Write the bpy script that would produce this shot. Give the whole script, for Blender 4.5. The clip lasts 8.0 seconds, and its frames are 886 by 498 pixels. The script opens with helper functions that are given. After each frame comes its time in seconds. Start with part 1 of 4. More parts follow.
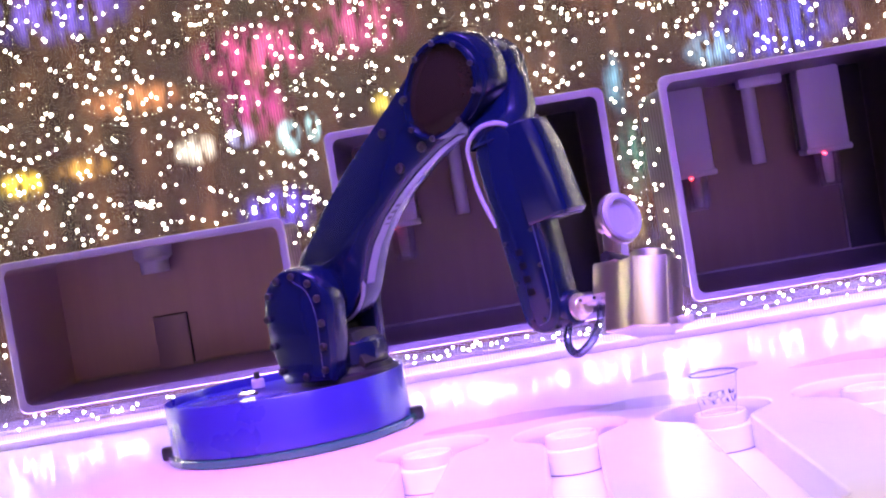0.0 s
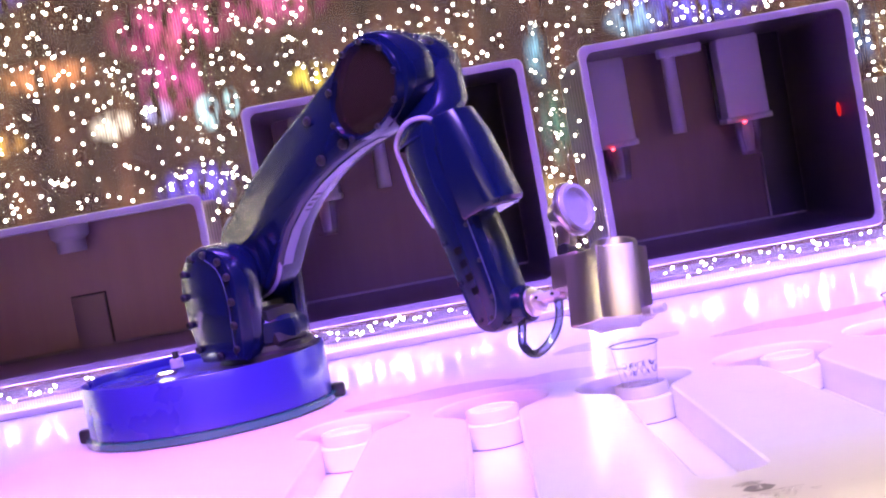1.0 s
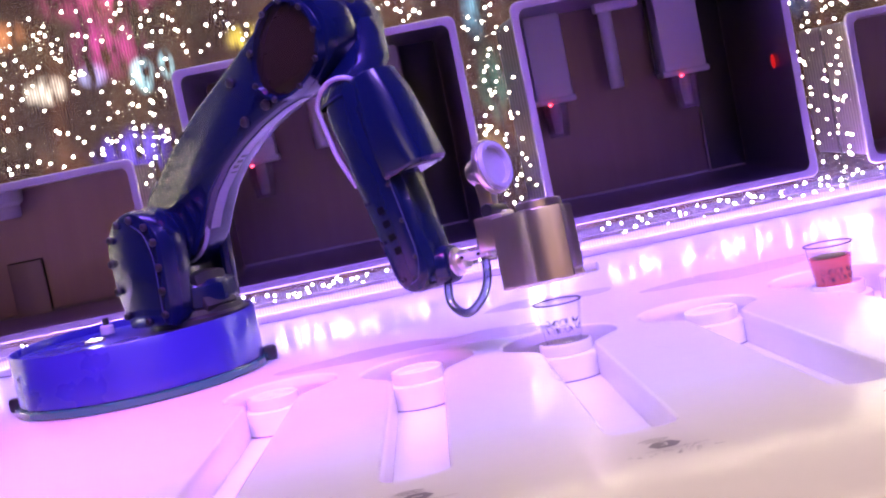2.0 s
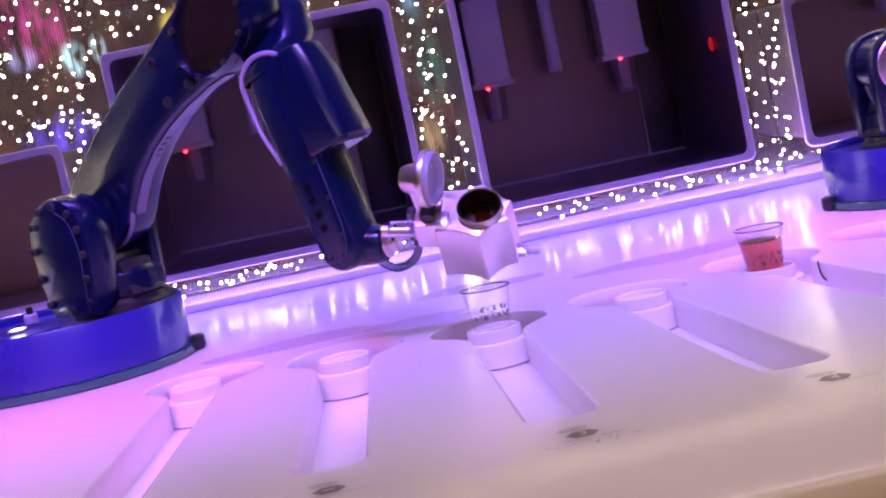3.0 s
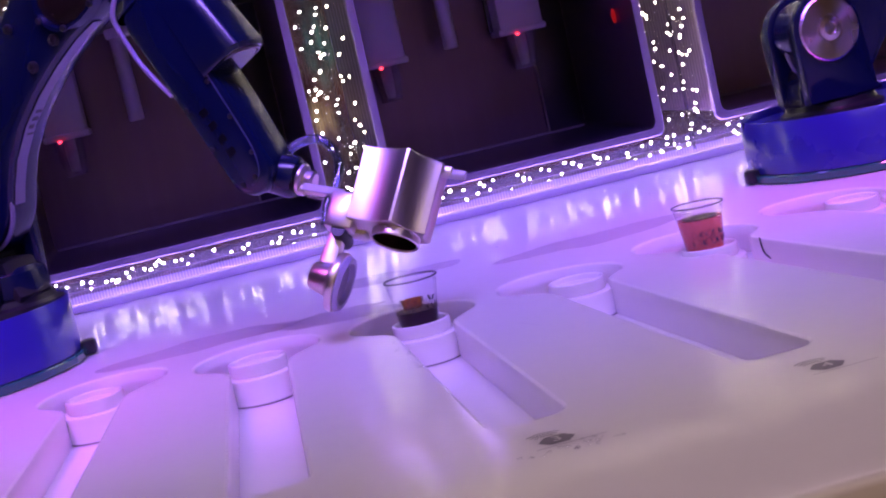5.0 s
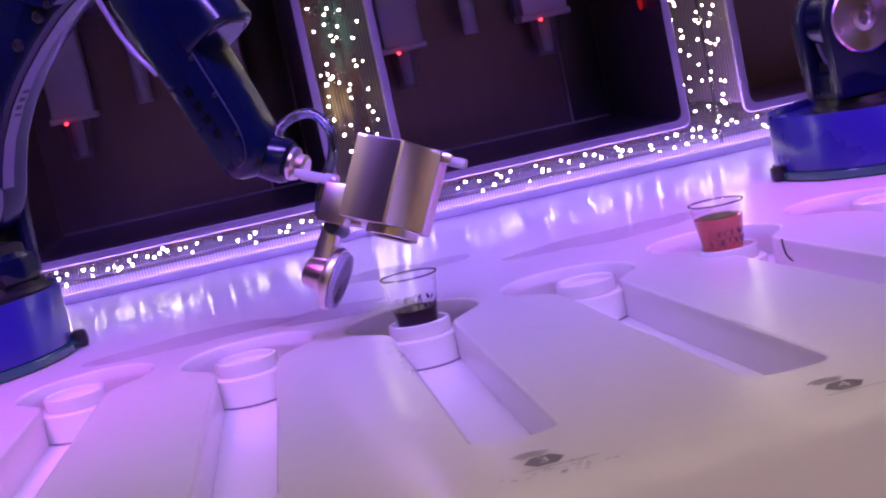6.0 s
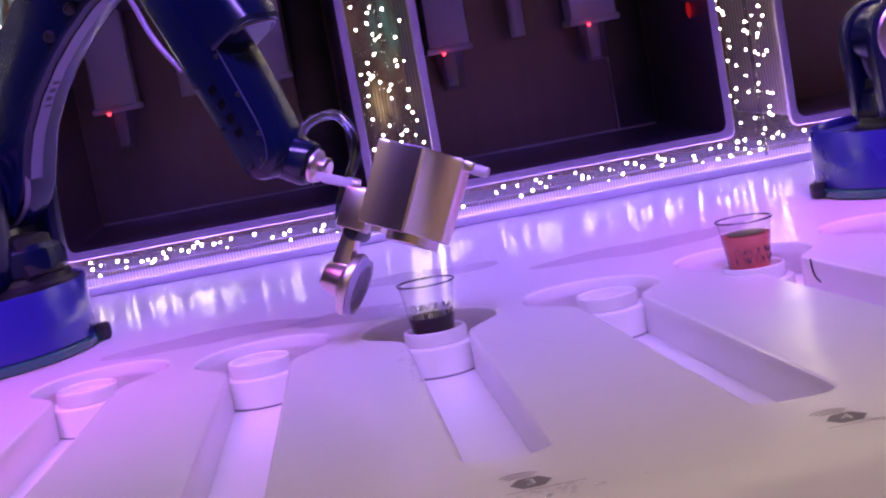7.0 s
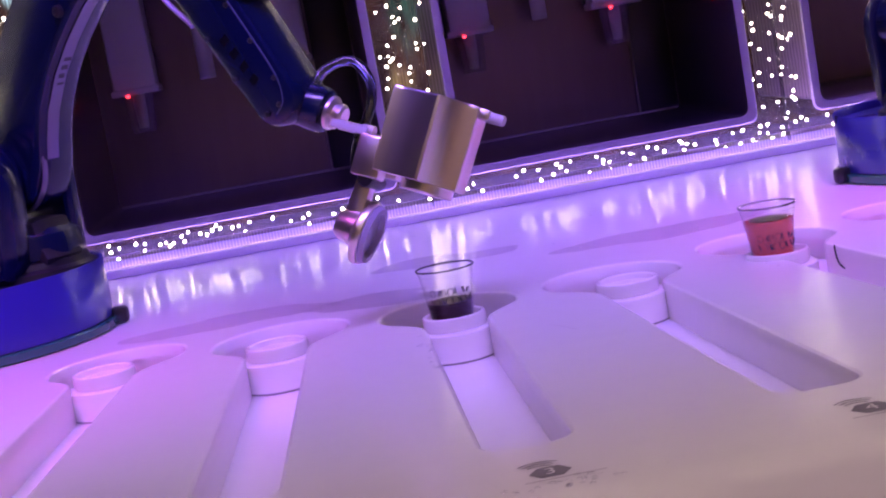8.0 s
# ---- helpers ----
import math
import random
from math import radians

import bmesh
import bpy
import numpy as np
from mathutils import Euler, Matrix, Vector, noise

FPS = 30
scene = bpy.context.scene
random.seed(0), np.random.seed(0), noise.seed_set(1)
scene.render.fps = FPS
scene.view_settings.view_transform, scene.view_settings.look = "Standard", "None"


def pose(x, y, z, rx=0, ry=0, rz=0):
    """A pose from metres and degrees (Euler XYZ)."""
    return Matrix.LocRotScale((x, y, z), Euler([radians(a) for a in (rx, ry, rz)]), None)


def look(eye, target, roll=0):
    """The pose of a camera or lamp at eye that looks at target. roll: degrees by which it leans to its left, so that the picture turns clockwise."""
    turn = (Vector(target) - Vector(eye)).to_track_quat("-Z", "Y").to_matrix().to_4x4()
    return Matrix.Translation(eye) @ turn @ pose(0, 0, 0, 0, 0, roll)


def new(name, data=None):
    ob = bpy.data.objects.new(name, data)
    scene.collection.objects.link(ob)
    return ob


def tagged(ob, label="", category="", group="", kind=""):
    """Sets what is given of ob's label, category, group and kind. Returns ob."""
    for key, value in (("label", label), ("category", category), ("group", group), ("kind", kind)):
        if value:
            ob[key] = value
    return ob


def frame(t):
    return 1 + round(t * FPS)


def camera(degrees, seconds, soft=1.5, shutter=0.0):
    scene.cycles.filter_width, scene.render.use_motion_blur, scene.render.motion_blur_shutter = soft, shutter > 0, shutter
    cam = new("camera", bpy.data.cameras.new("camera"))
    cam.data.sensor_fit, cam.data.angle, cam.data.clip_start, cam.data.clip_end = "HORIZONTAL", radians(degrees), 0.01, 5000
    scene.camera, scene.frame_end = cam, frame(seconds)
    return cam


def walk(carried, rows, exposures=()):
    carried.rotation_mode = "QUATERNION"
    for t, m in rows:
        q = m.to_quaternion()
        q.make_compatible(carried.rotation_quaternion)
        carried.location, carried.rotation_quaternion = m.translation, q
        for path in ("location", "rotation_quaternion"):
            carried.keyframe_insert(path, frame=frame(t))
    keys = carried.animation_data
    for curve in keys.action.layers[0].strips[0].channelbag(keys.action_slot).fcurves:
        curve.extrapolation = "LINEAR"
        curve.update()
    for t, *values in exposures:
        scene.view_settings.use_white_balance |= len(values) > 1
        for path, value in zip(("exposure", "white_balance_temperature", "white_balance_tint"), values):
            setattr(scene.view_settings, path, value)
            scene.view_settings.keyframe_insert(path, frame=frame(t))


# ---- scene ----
cam = camera(33.0, 8.0, soft=2.1)
PATH = [
    (0, (0.189, -3.266, 0.465), (0.149, -1.268, 0.403), -9.6),
    (0.5, (0.192, -3.253, 0.469), (0.194, -1.255, 0.39), -9.5),
    (1, (0.211, -3.233, 0.461), (0.257, -1.237, 0.348), -10.4),
    (1.5, (0.247, -3.226, 0.458), (0.316, -1.233, 0.303), -11.3),
    (3, (0.342, -3.177, 0.436), (0.477, -1.193, 0.228), -11.6),
    (3.5, (0.32, -3.101, 0.439), (0.531, -1.127, 0.196), -12.6),
    (4, (0.296, -3.041, 0.439), (0.559, -1.075, 0.181), -12.8),
    (5.5, (0.262, -2.903, 0.428), (0.574, -0.946, 0.162), -12.9),
    (6, (0.343, -2.835, 0.42), (0.6, -0.87, 0.149), -12.0),
    (6.5, (0.396, -2.817, 0.42), (0.605, -0.845, 0.159), -11.1),
    (7, (0.416, -2.809, 0.417), (0.59, -0.833, 0.159), -10.2),
    (7.5, (0.417, -2.799, 0.417), (0.571, -0.823, 0.148), -10.3),
    (8, (0.419, -2.788, 0.416), (0.563, -0.812, 0.141), -10.1),
]
walk(cam, [(t, look(eye, target, roll)) for t, eye, target, roll in PATH], exposures=[(0, 1.13, 6600, 4), (1.7, 0.94, 6550, 8), (2.8, 0.3, 6500, 12), (3.5, 0.12, 6500, 17), (4.2, 0.15, 6500, 14), (5.3, -0.52, 5950, 24), (6.5, -0.22, 6500, 13), (8.0, -0.36, 6400, 21)])


# ---- world and lights ----
world = bpy.data.worlds.new("venue_dark")
scene.world = world
world.use_nodes = True
world.node_tree.nodes["Background"].inputs[0].default_value = (0.25, 0.12, 0.5, 1)
world.node_tree.nodes["Background"].inputs[1].default_value = 0.02


def area(name, place, target, size, size_y, power, colour, spread):
    data = bpy.data.lights.new(name, "AREA")
    data.shape, data.size, data.size_y, data.energy, data.color = "RECTANGLE", size, size_y, power, colour
    data.spread = radians(spread)
    ob = new(name, data)
    ob.matrix_world = look(place, target)
    return ob


area("ceiling_light_violet", (0.75, -1.55, 2.3), (0.75, -0.15, 0), 3.0, 0.3, 27, (0.285, 0.147, 1.0), 60)
area("ceiling_light_blue", (0.6, 0.40, 2.3), (0.6, 0.30, 0), 3.2, 0.2, 11, (0.24, 0.11, 1.0), 60)
area("ceiling_light_magenta", (1.75, -0.6, 2.0), (1.45, -0.25, 0), 0.35, 0.35, 2.1, (1.0, 0.12, 0.85), 40)
area("ceiling_light_magenta_near", (-0.6, -0.9, 2.0), (-0.2, -0.5, 0), 0.35, 0.35, 2.4, (1.0, 0.12, 0.85), 40)
area("ceiling_light_warm", (0.6, -1.75, 2.3), (0.6, -1.2, 0), 3.0, 0.4, 6.4, (0.95, 0.68, 0.80), 62)
# unseen fill, added to light the wall and floor mirrored in the steel
area("venue_fill_warm", (0.5, -4.2, 2.4), (0.5, -4.4, 0), 4.0, 1.2, 46, (1.0, 0.74, 0.50), 150)

# ---- materials ----


def material(name, colour, rough=0.5, metal=0.0, vary=0.12, scale=6.0, fine=120.0, bump=0.1, coat=0.0, coat_rough=0.08, stretch=(1, 1, 1), rough_vary=0.15, glow=None, glow_power=0.0, alpha=1.0):
    """A surface whose colour and gloss vary at two scales, with a fine relief."""
    m = bpy.data.materials.new(name)
    m.use_nodes = True
    n, l = m.node_tree.nodes, m.node_tree.links
    b = n["Principled BSDF"]
    co = n.new("ShaderNodeTexCoord")
    mp = n.new("ShaderNodeMapping")
    mp.inputs["Scale"].default_value = stretch
    l.new(co.outputs["Object"], mp.inputs["Vector"])
    big, small = n.new("ShaderNodeTexNoise"), n.new("ShaderNodeTexNoise")
    big.inputs["Scale"].default_value, small.inputs["Scale"].default_value = scale, fine
    big.inputs["Detail"].default_value = 6
    small.inputs["Detail"].default_value = 3
    for x in (big, small):
        l.new(mp.outputs["Vector"], x.inputs["Vector"])
    mix = n.new("ShaderNodeMix")
    mix.data_type = "RGBA"
    mix.inputs[6].default_value = (*[c * (1 - vary) for c in colour], 1)
    mix.inputs[7].default_value = (*[min(1, c * (1 + vary)) for c in colour], 1)
    add = n.new("ShaderNodeMath")
    add.operation = "MULTIPLY_ADD"
    l.new(big.outputs["Fac"], add.inputs[0])
    add.inputs[1].default_value = 0.7
    sc = n.new("ShaderNodeMath")
    sc.operation = "MULTIPLY"
    sc.inputs[1].default_value = 0.3
    l.new(small.outputs["Fac"], sc.inputs[0])
    l.new(sc.outputs[0], add.inputs[2])
    l.new(add.outputs[0], mix.inputs[0])
    l.new(mix.outputs[2], b.inputs["Base Color"])
    rr = n.new("ShaderNodeMapRange")
    rr.inputs["To Min"].default_value, rr.inputs["To Max"].default_value = max(0.02, rough * (1 - rough_vary)), min(1, rough * (1 + rough_vary))
    l.new(big.outputs["Fac"], rr.inputs["Value"])
    l.new(rr.outputs[0], b.inputs["Roughness"])
    b.inputs["Metallic"].default_value = metal
    b.inputs["Coat Weight"].default_value = coat
    b.inputs["Coat Roughness"].default_value = coat_rough
    if bump:
        bp = n.new("ShaderNodeBump")
        bp.inputs["Strength"].default_value, bp.inputs["Distance"].default_value = bump, 0.002
        l.new(small.outputs["Fac"], bp.inputs["Height"])
        l.new(bp.outputs[0], b.inputs["Normal"])
    if glow:
        b.inputs["Emission Color"].default_value = (*glow, 1)
        b.inputs["Emission Strength"].default_value = glow_power
    return m


CORIAN = material("white_solid_surface", (0.77, 0.76, 0.74), 0.40, vary=0.08, scale=4, fine=30, bump=0.010, coat=0.7, coat_rough=0.14, rough_vary=0.3)
BLUE = material("blue_robot_paint", (0.0028, 0.0068, 0.034), 0.24, vary=0.25, coat=0.38, coat_rough=0.05, fine=400, bump=0.04)
BLUE.node_tree.nodes["Principled BSDF"].inputs["Specular IOR Level"].default_value = 0.25
BLUE_DRUM = material("blue_plinth_paint", (0.028, 0.024, 0.26), 0.28, vary=0.15, fine=300, bump=0.03, coat=0.4)
BLACK = material("black_plastic", (0.012, 0.012, 0.016), 0.35, vary=0.3, fine=300)
STEEL = material("brushed_steel", (0.74, 0.68, 0.61), 0.31, metal=1, vary=0.08, scale=3, fine=40, stretch=(30, 30, 1), bump=0.012)
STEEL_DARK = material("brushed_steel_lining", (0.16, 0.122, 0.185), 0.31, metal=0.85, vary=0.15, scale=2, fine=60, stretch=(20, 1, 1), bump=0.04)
# lit copy of the lining steel: the shallow niches' light is in its colour
STEEL_LIT = material("brushed_steel_lining_lit", (0.36, 0.27, 0.28), 0.36, metal=0.75, vary=0.15, scale=2, fine=60, stretch=(20, 1, 1), bump=0.04)
FRAME = material("niche_frame_paint", (0.34, 0.30, 0.32), 0.6, metal=0.0, vary=0.1)
PIPE = material("white_dispenser_plastic", (0.52, 0.49, 0.56), 0.4, vary=0.06)
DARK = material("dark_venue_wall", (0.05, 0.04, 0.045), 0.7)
# pale and warm so that the shaker's steel reflects something bright
WARM_BOUNCE = material("warm_bounce_surface", (0.60, 0.44, 0.27), 0.7, vary=0.25, scale=2)
RIM_GLASS = material("green_glass_rim", (0.02, 0.12, 0.10), 0.06, vary=0.2, bump=0, coat=0.6)


def acrylic_material():
    m = bpy.data.materials.new("ribbed_acrylic")
    m.use_nodes = True
    n, l = m.node_tree.nodes, m.node_tree.links
    n.remove(n["Principled BSDF"])
    out = n["Material Output"]
    co = n.new("ShaderNodeTexCoord")
    wave = n.new("ShaderNodeTexWave")
    wave.bands_direction = "X"
    wave.inputs["Scale"].default_value = 42
    wave.inputs["Distortion"].default_value = 0.2
    l.new(co.outputs["Object"], wave.inputs["Vector"])
    ramp = n.new("ShaderNodeValToRGB")
    ramp.color_ramp.elements[0].color = (0.6, 0.58, 0.6, 1)
    ramp.color_ramp.elements[1].color = (0.97, 0.96, 0.97, 1)
    l.new(wave.outputs["Fac"], ramp.inputs[0])
    clear, white, gloss = n.new("ShaderNodeBsdfTransparent"), n.new("ShaderNodeBsdfTranslucent"), n.new("ShaderNodeBsdfGlossy")
    l.new(ramp.outputs[0], clear.inputs[0])
    white.inputs[0].default_value = (0.8, 0.8, 0.8, 1)
    gloss.inputs["Roughness"].default_value = 0.12
    bp = n.new("ShaderNodeBump")
    bp.inputs["Strength"].default_value, bp.inputs["Distance"].default_value = 0.5, 0.001
    l.new(wave.outputs["Fac"], bp.inputs["Height"])
    l.new(bp.outputs[0], gloss.inputs["Normal"])
    diff = n.new("ShaderNodeBsdfDiffuse")
    mixes = []
    for fac in (0.5, 0.055, 0.035):
        mx = n.new("ShaderNodeMixShader")
        mx.inputs[0].default_value = fac
        mixes.append(mx)
    l.new(white.outputs[0], mixes[0].inputs[1])
    l.new(diff.outputs[0], mixes[0].inputs[2])
    l.new(clear.outputs[0], mixes[1].inputs[1])
    l.new(mixes[0].outputs[0], mixes[1].inputs[2])
    l.new(mixes[1].outputs[0], mixes[2].inputs[1])
    l.new(gloss.outputs[0], mixes[2].inputs[2])
    l.new(mixes[2].outputs[0], out.inputs[0])
    return m


def glow_material(name, colour, power):
    m = bpy.data.materials.new(name)
    m.use_nodes = True
    n, l = m.node_tree.nodes, m.node_tree.links
    n.remove(n["Principled BSDF"])
    e = n.new("ShaderNodeEmission")
    e.inputs[0].default_value, e.inputs[1].default_value = (*colour, 1), power
    l.new(e.outputs[0], n["Material Output"].inputs[0])
    return m


def diffuser_material():
    """White plastic that lets a little of the strip behind it through."""
    m = bpy.data.materials.new("white_diffuser")
    m.use_nodes = True
    n, l = m.node_tree.nodes, m.node_tree.links
    n.remove(n["Principled BSDF"])
    d, t, mx = n.new("ShaderNodeBsdfDiffuse"), n.new("ShaderNodeBsdfTranslucent"), n.new("ShaderNodeMixShader")
    d.inputs[0].default_value, t.inputs[0].default_value = (0.75, 0.74, 0.76, 1), (0.8, 0.8, 0.8, 1)
    mx.inputs[0].default_value = 0.012
    l.new(d.outputs[0], mx.inputs[1])
    l.new(t.outputs[0], mx.inputs[2])
    l.new(mx.outputs[0], n["Material Output"].inputs[0])
    return m


ACRYLIC = acrylic_material()
DIFFUSER = diffuser_material()
LED = glow_material("warm_white_led", (1.0, 0.86, 0.60), 48)
STRIP = glow_material("light_strip", (1.0, 0.80, 0.66), 0.9)
RED_LED = glow_material("red_led", (1.0, 0.03, 0.05), 9)
RUBBER = material("black_rubber", (0.006, 0.006, 0.008), 0.55, vary=0.3, fine=300)
SEAM = material("blue_grey_seam", (0.045, 0.05, 0.13), 0.3, vary=0.2, fine=200)
PALE_EDGE = material("pale_satin_trim", (0.17, 0.155, 0.22), 0.35, metal=0.4, vary=0.1, fine=200)
GLOSS_BLACK = material("gloss_black_cover", (0.02, 0.013, 0.009), 0.12, vary=0.2, fine=200, bump=0)
HOSE = material("pale_hose", (0.33, 0.30, 0.44), 0.3, vary=0.08, fine=200)
BROWN_INSIDE = material("wet_shaker_inside", (0.05, 0.028, 0.02), 0.3, metal=0.6, vary=0.4, scale=30)
STEEL_TURNED = material("turned_steel", (0.72, 0.67, 0.65), 0.27, metal=1, vary=0.08, scale=8, fine=90, bump=0)
turned = STEEL_TURNED.node_tree.nodes.new("ShaderNodeTangent")
turned.direction_type, turned.axis = "RADIAL", "Y"
STEEL_TURNED.node_tree.links.new(turned.outputs[0], STEEL_TURNED.node_tree.nodes["Principled BSDF"].inputs["Tangent"])
STEEL_TURNED.node_tree.nodes["Principled BSDF"].inputs["Anisotropic"].default_value = 0.85


def clear_material(name, tint, gloss=0.12, rough=0.04, most=0.7):
    """Thin clear plastic: see-through, with a sheen that grows towards its edges."""
    m = bpy.data.materials.new(name)
    m.use_nodes = True
    n, l = m.node_tree.nodes, m.node_tree.links
    n.remove(n["Principled BSDF"])
    tr, gl, lw, mx = n.new("ShaderNodeBsdfTransparent"), n.new("ShaderNodeBsdfGlossy"), n.new("ShaderNodeLayerWeight"), n.new("ShaderNodeMixShader")
    tr.inputs[0].default_value = (*tint, 1)
    gl.inputs["Roughness"].default_value = rough
    lw.inputs[0].default_value = gloss
    mr = n.new("ShaderNodeMapRange")
    mr.inputs["To Min"].default_value, mr.inputs["To Max"].default_value = 0.015, most
    l.new(lw.outputs["Fresnel"], mr.inputs["Value"])
    l.new(mr.outputs[0], mx.inputs[0])
    l.new(tr.outputs[0], mx.inputs[1])
    l.new(gl.outputs[0], mx.inputs[2])
    l.new(mx.outputs[0], n["Material Output"].inputs[0])
    return m


CLEAR = clear_material("clear_plastic", (0.985, 0.985, 0.99), 0.10, 0.05, 0.22)
CLEAR_RIM = clear_material("clear_plastic_rim", (0.62, 0.60, 0.68), 0.35, 0.08, 0.6)
HOSE_DARK = clear_material("blue_translucent_hose", (0.55, 0.60, 0.70), 0.45, 0.1, 0.9)
SMOKE = material("milky_nozzle_plastic", (0.55, 0.52, 0.60), 0.25, vary=0.1, bump=0)
SMOKE.node_tree.nodes["Principled BSDF"].inputs["Alpha"].default_value = 0.25
WATER = clear_material("water_drops", (0.95, 0.95, 0.97), 0.25)
# its tint darkens the counter where the arms' shadow would fall
SHADE_FILM = clear_material("shade_film", (0.915, 0.905, 0.90), 0.2, 0.1, 0.5)
ACRYLIC_EDGE = clear_material("acrylic_edge", (0.8, 0.8, 0.82), 0.3, 0.15)
PRINT = material("dark_print", (0.03, 0.025, 0.045), 0.6, bump=0)
MARK = material("black_mark", (0.002, 0.002, 0.004), 0.55, bump=0)
MARK.node_tree.nodes["Principled BSDF"].inputs["Specular IOR Level"].default_value = 0.1
PINK_DRINK = material("pink_drink", (0.95, 0.22, 0.19), 0.12, vary=0.1, scale=30, bump=0)
PINK_DRINK.node_tree.nodes["Principled BSDF"].inputs["Transmission Weight"].default_value = 0.3
DARK_DRINK = material("dark_drink", (0.022, 0.005, 0.006), 0.3, vary=0.2, scale=30, bump=0)
STREAM = clear_material("amber_stream", (0.70, 0.36, 0.09), 0.3, 0.05, 0.5)
LIME = material("lime_rind", (0.06, 0.07, 0.02), 0.4, vary=0.3, scale=60)
SIGN = material("grey_sticker_ink", (0.16, 0.15, 0.17), 0.4, vary=0.15)
SIGN_FAINT = material("faint_sticker_edge", (0.42, 0.40, 0.41), 0.4, vary=0.15)
GREY_GAP = material("grey_shadow_gap", (0.2, 0.19, 0.2), 0.6)
STRIP_VIOLET = glow_material("violet_strip", (0.40, 0.22, 1.0), 420)
LAMP_WHITE = glow_material("white_button_lamp", (0.85, 0.8, 1.0), 12)
RED_REFLECTION = glow_material("red_reflection_glow", (1.0, 0.02, 0.03), 0.35)
DARK_DRINK.node_tree.nodes["Principled BSDF"].inputs["Specular IOR Level"].default_value = 0.15
BRASS = material("brass_fitting", (0.62, 0.45, 0.18), 0.25, metal=1, vary=0.15, fine=200)
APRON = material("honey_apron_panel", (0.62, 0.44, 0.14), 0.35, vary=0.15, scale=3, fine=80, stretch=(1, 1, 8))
HATCH = material("satin_hatch_steel", (0.40, 0.33, 0.30), 0.5, metal=0.5, vary=0.12, scale=3)

# ---- building helpers ----


def part(name, bm, mat, parent=None, label="", smooth=True):
    me = bpy.data.meshes.new(name)
    bm.normal_update()
    bm.to_mesh(me)
    bm.free()
    if smooth:
        for p in me.polygons:
            p.use_smooth = True
        me.set_sharp_from_angle(angle=radians(35))
    me.materials.append(mat)
    ob = new(name, me)
    ob.parent = parent
    if label:
        tagged(ob, label)
    return ob


def thing(name, label, category, group="", m=Matrix()):
    ob = new(name)
    ob.empty_display_size = 0.05
    ob.matrix_world = m
    return tagged(ob, label, category, group)


def box(bm, x0, y0, z0, x1, y1, z1, bevel=0.0, m=Matrix(), segments=2):
    g = bmesh.ops.create_cube(bm, size=1, matrix=m @ Matrix.Translation(((x0 + x1) / 2, (y0 + y1) / 2, (z0 + z1) / 2)) @ Matrix.Diagonal((x1 - x0, y1 - y0, z1 - z0, 1)))
    if bevel:
        es = list({e for v in g["verts"] for e in v.link_edges})
        bmesh.ops.bevel(bm, geom=es, offset=bevel, segments=segments, affect="EDGES", profile=0.5)
    return bm


def lathe(bm, profile, steps=48, m=Matrix()):
    """Turns a profile of (radius, height) about the z axis."""
    rings = []
    for r, z in profile:
        if r < 1e-6:
            rings.append([bm.verts.new(m @ Vector((0, 0, z)))])
        else:
            rings.append([bm.verts.new(m @ Vector((r * math.cos(2 * math.pi * a / steps), r * math.sin(2 * math.pi * a / steps), z))) for a in range(steps)])
    for p, q in zip(rings, rings[1:]):
        for a in range(steps):
            b = (a + 1) % steps
            if len(p) == 1 and len(q) > 1:
                bm.faces.new((p[0], q[b], q[a]))
            elif len(q) == 1 and len(p) > 1:
                bm.faces.new((p[a], p[b], q[0]))
            elif len(p) > 1:
                bm.faces.new((p[a], p[b], q[b], q[a]))
    bmesh.ops.recalc_face_normals(bm, faces=bm.faces)
    return bm


def rounded_rect(x0, z0, x1, z1, r, n=6):
    pts = []
    for cx, cz, a0 in ((x1 - r, z1 - r, 0), (x0 + r, z1 - r, 90), (x0 + r, z0 + r, 180), (x1 - r, z0 + r, 270)):
        for i in range(n + 1):
            a = radians(a0 + 90 * i / n)
            pts.append((cx + r * math.cos(a), cz + r * math.sin(a)))
    return pts


def loop_edges(bm, verts):
    return [bm.edges.new((verts[i], verts[(i + 1) % len(verts)])) for i in range(len(verts))]


def bridge(bm, a, b):
    for i in range(len(a)):
        k = (i + 1) % len(a)
        bm.faces.new((a[i], a[k], b[k], b[i]))


# ---- the counter with its five delivery lanes ----
LANES = [(-2, 0.047, -0.03, -0.395), (-1, 0.312, 0.272, -0.44), (0, 0.579, 0.577, -0.475), (1, 0.845, 0.887, -0.465), (2, 1.117, 1.20, -0.41), (3, 1.39, 1.51, -0.36)]
DEPTH = 0.058
WALL = 0.745


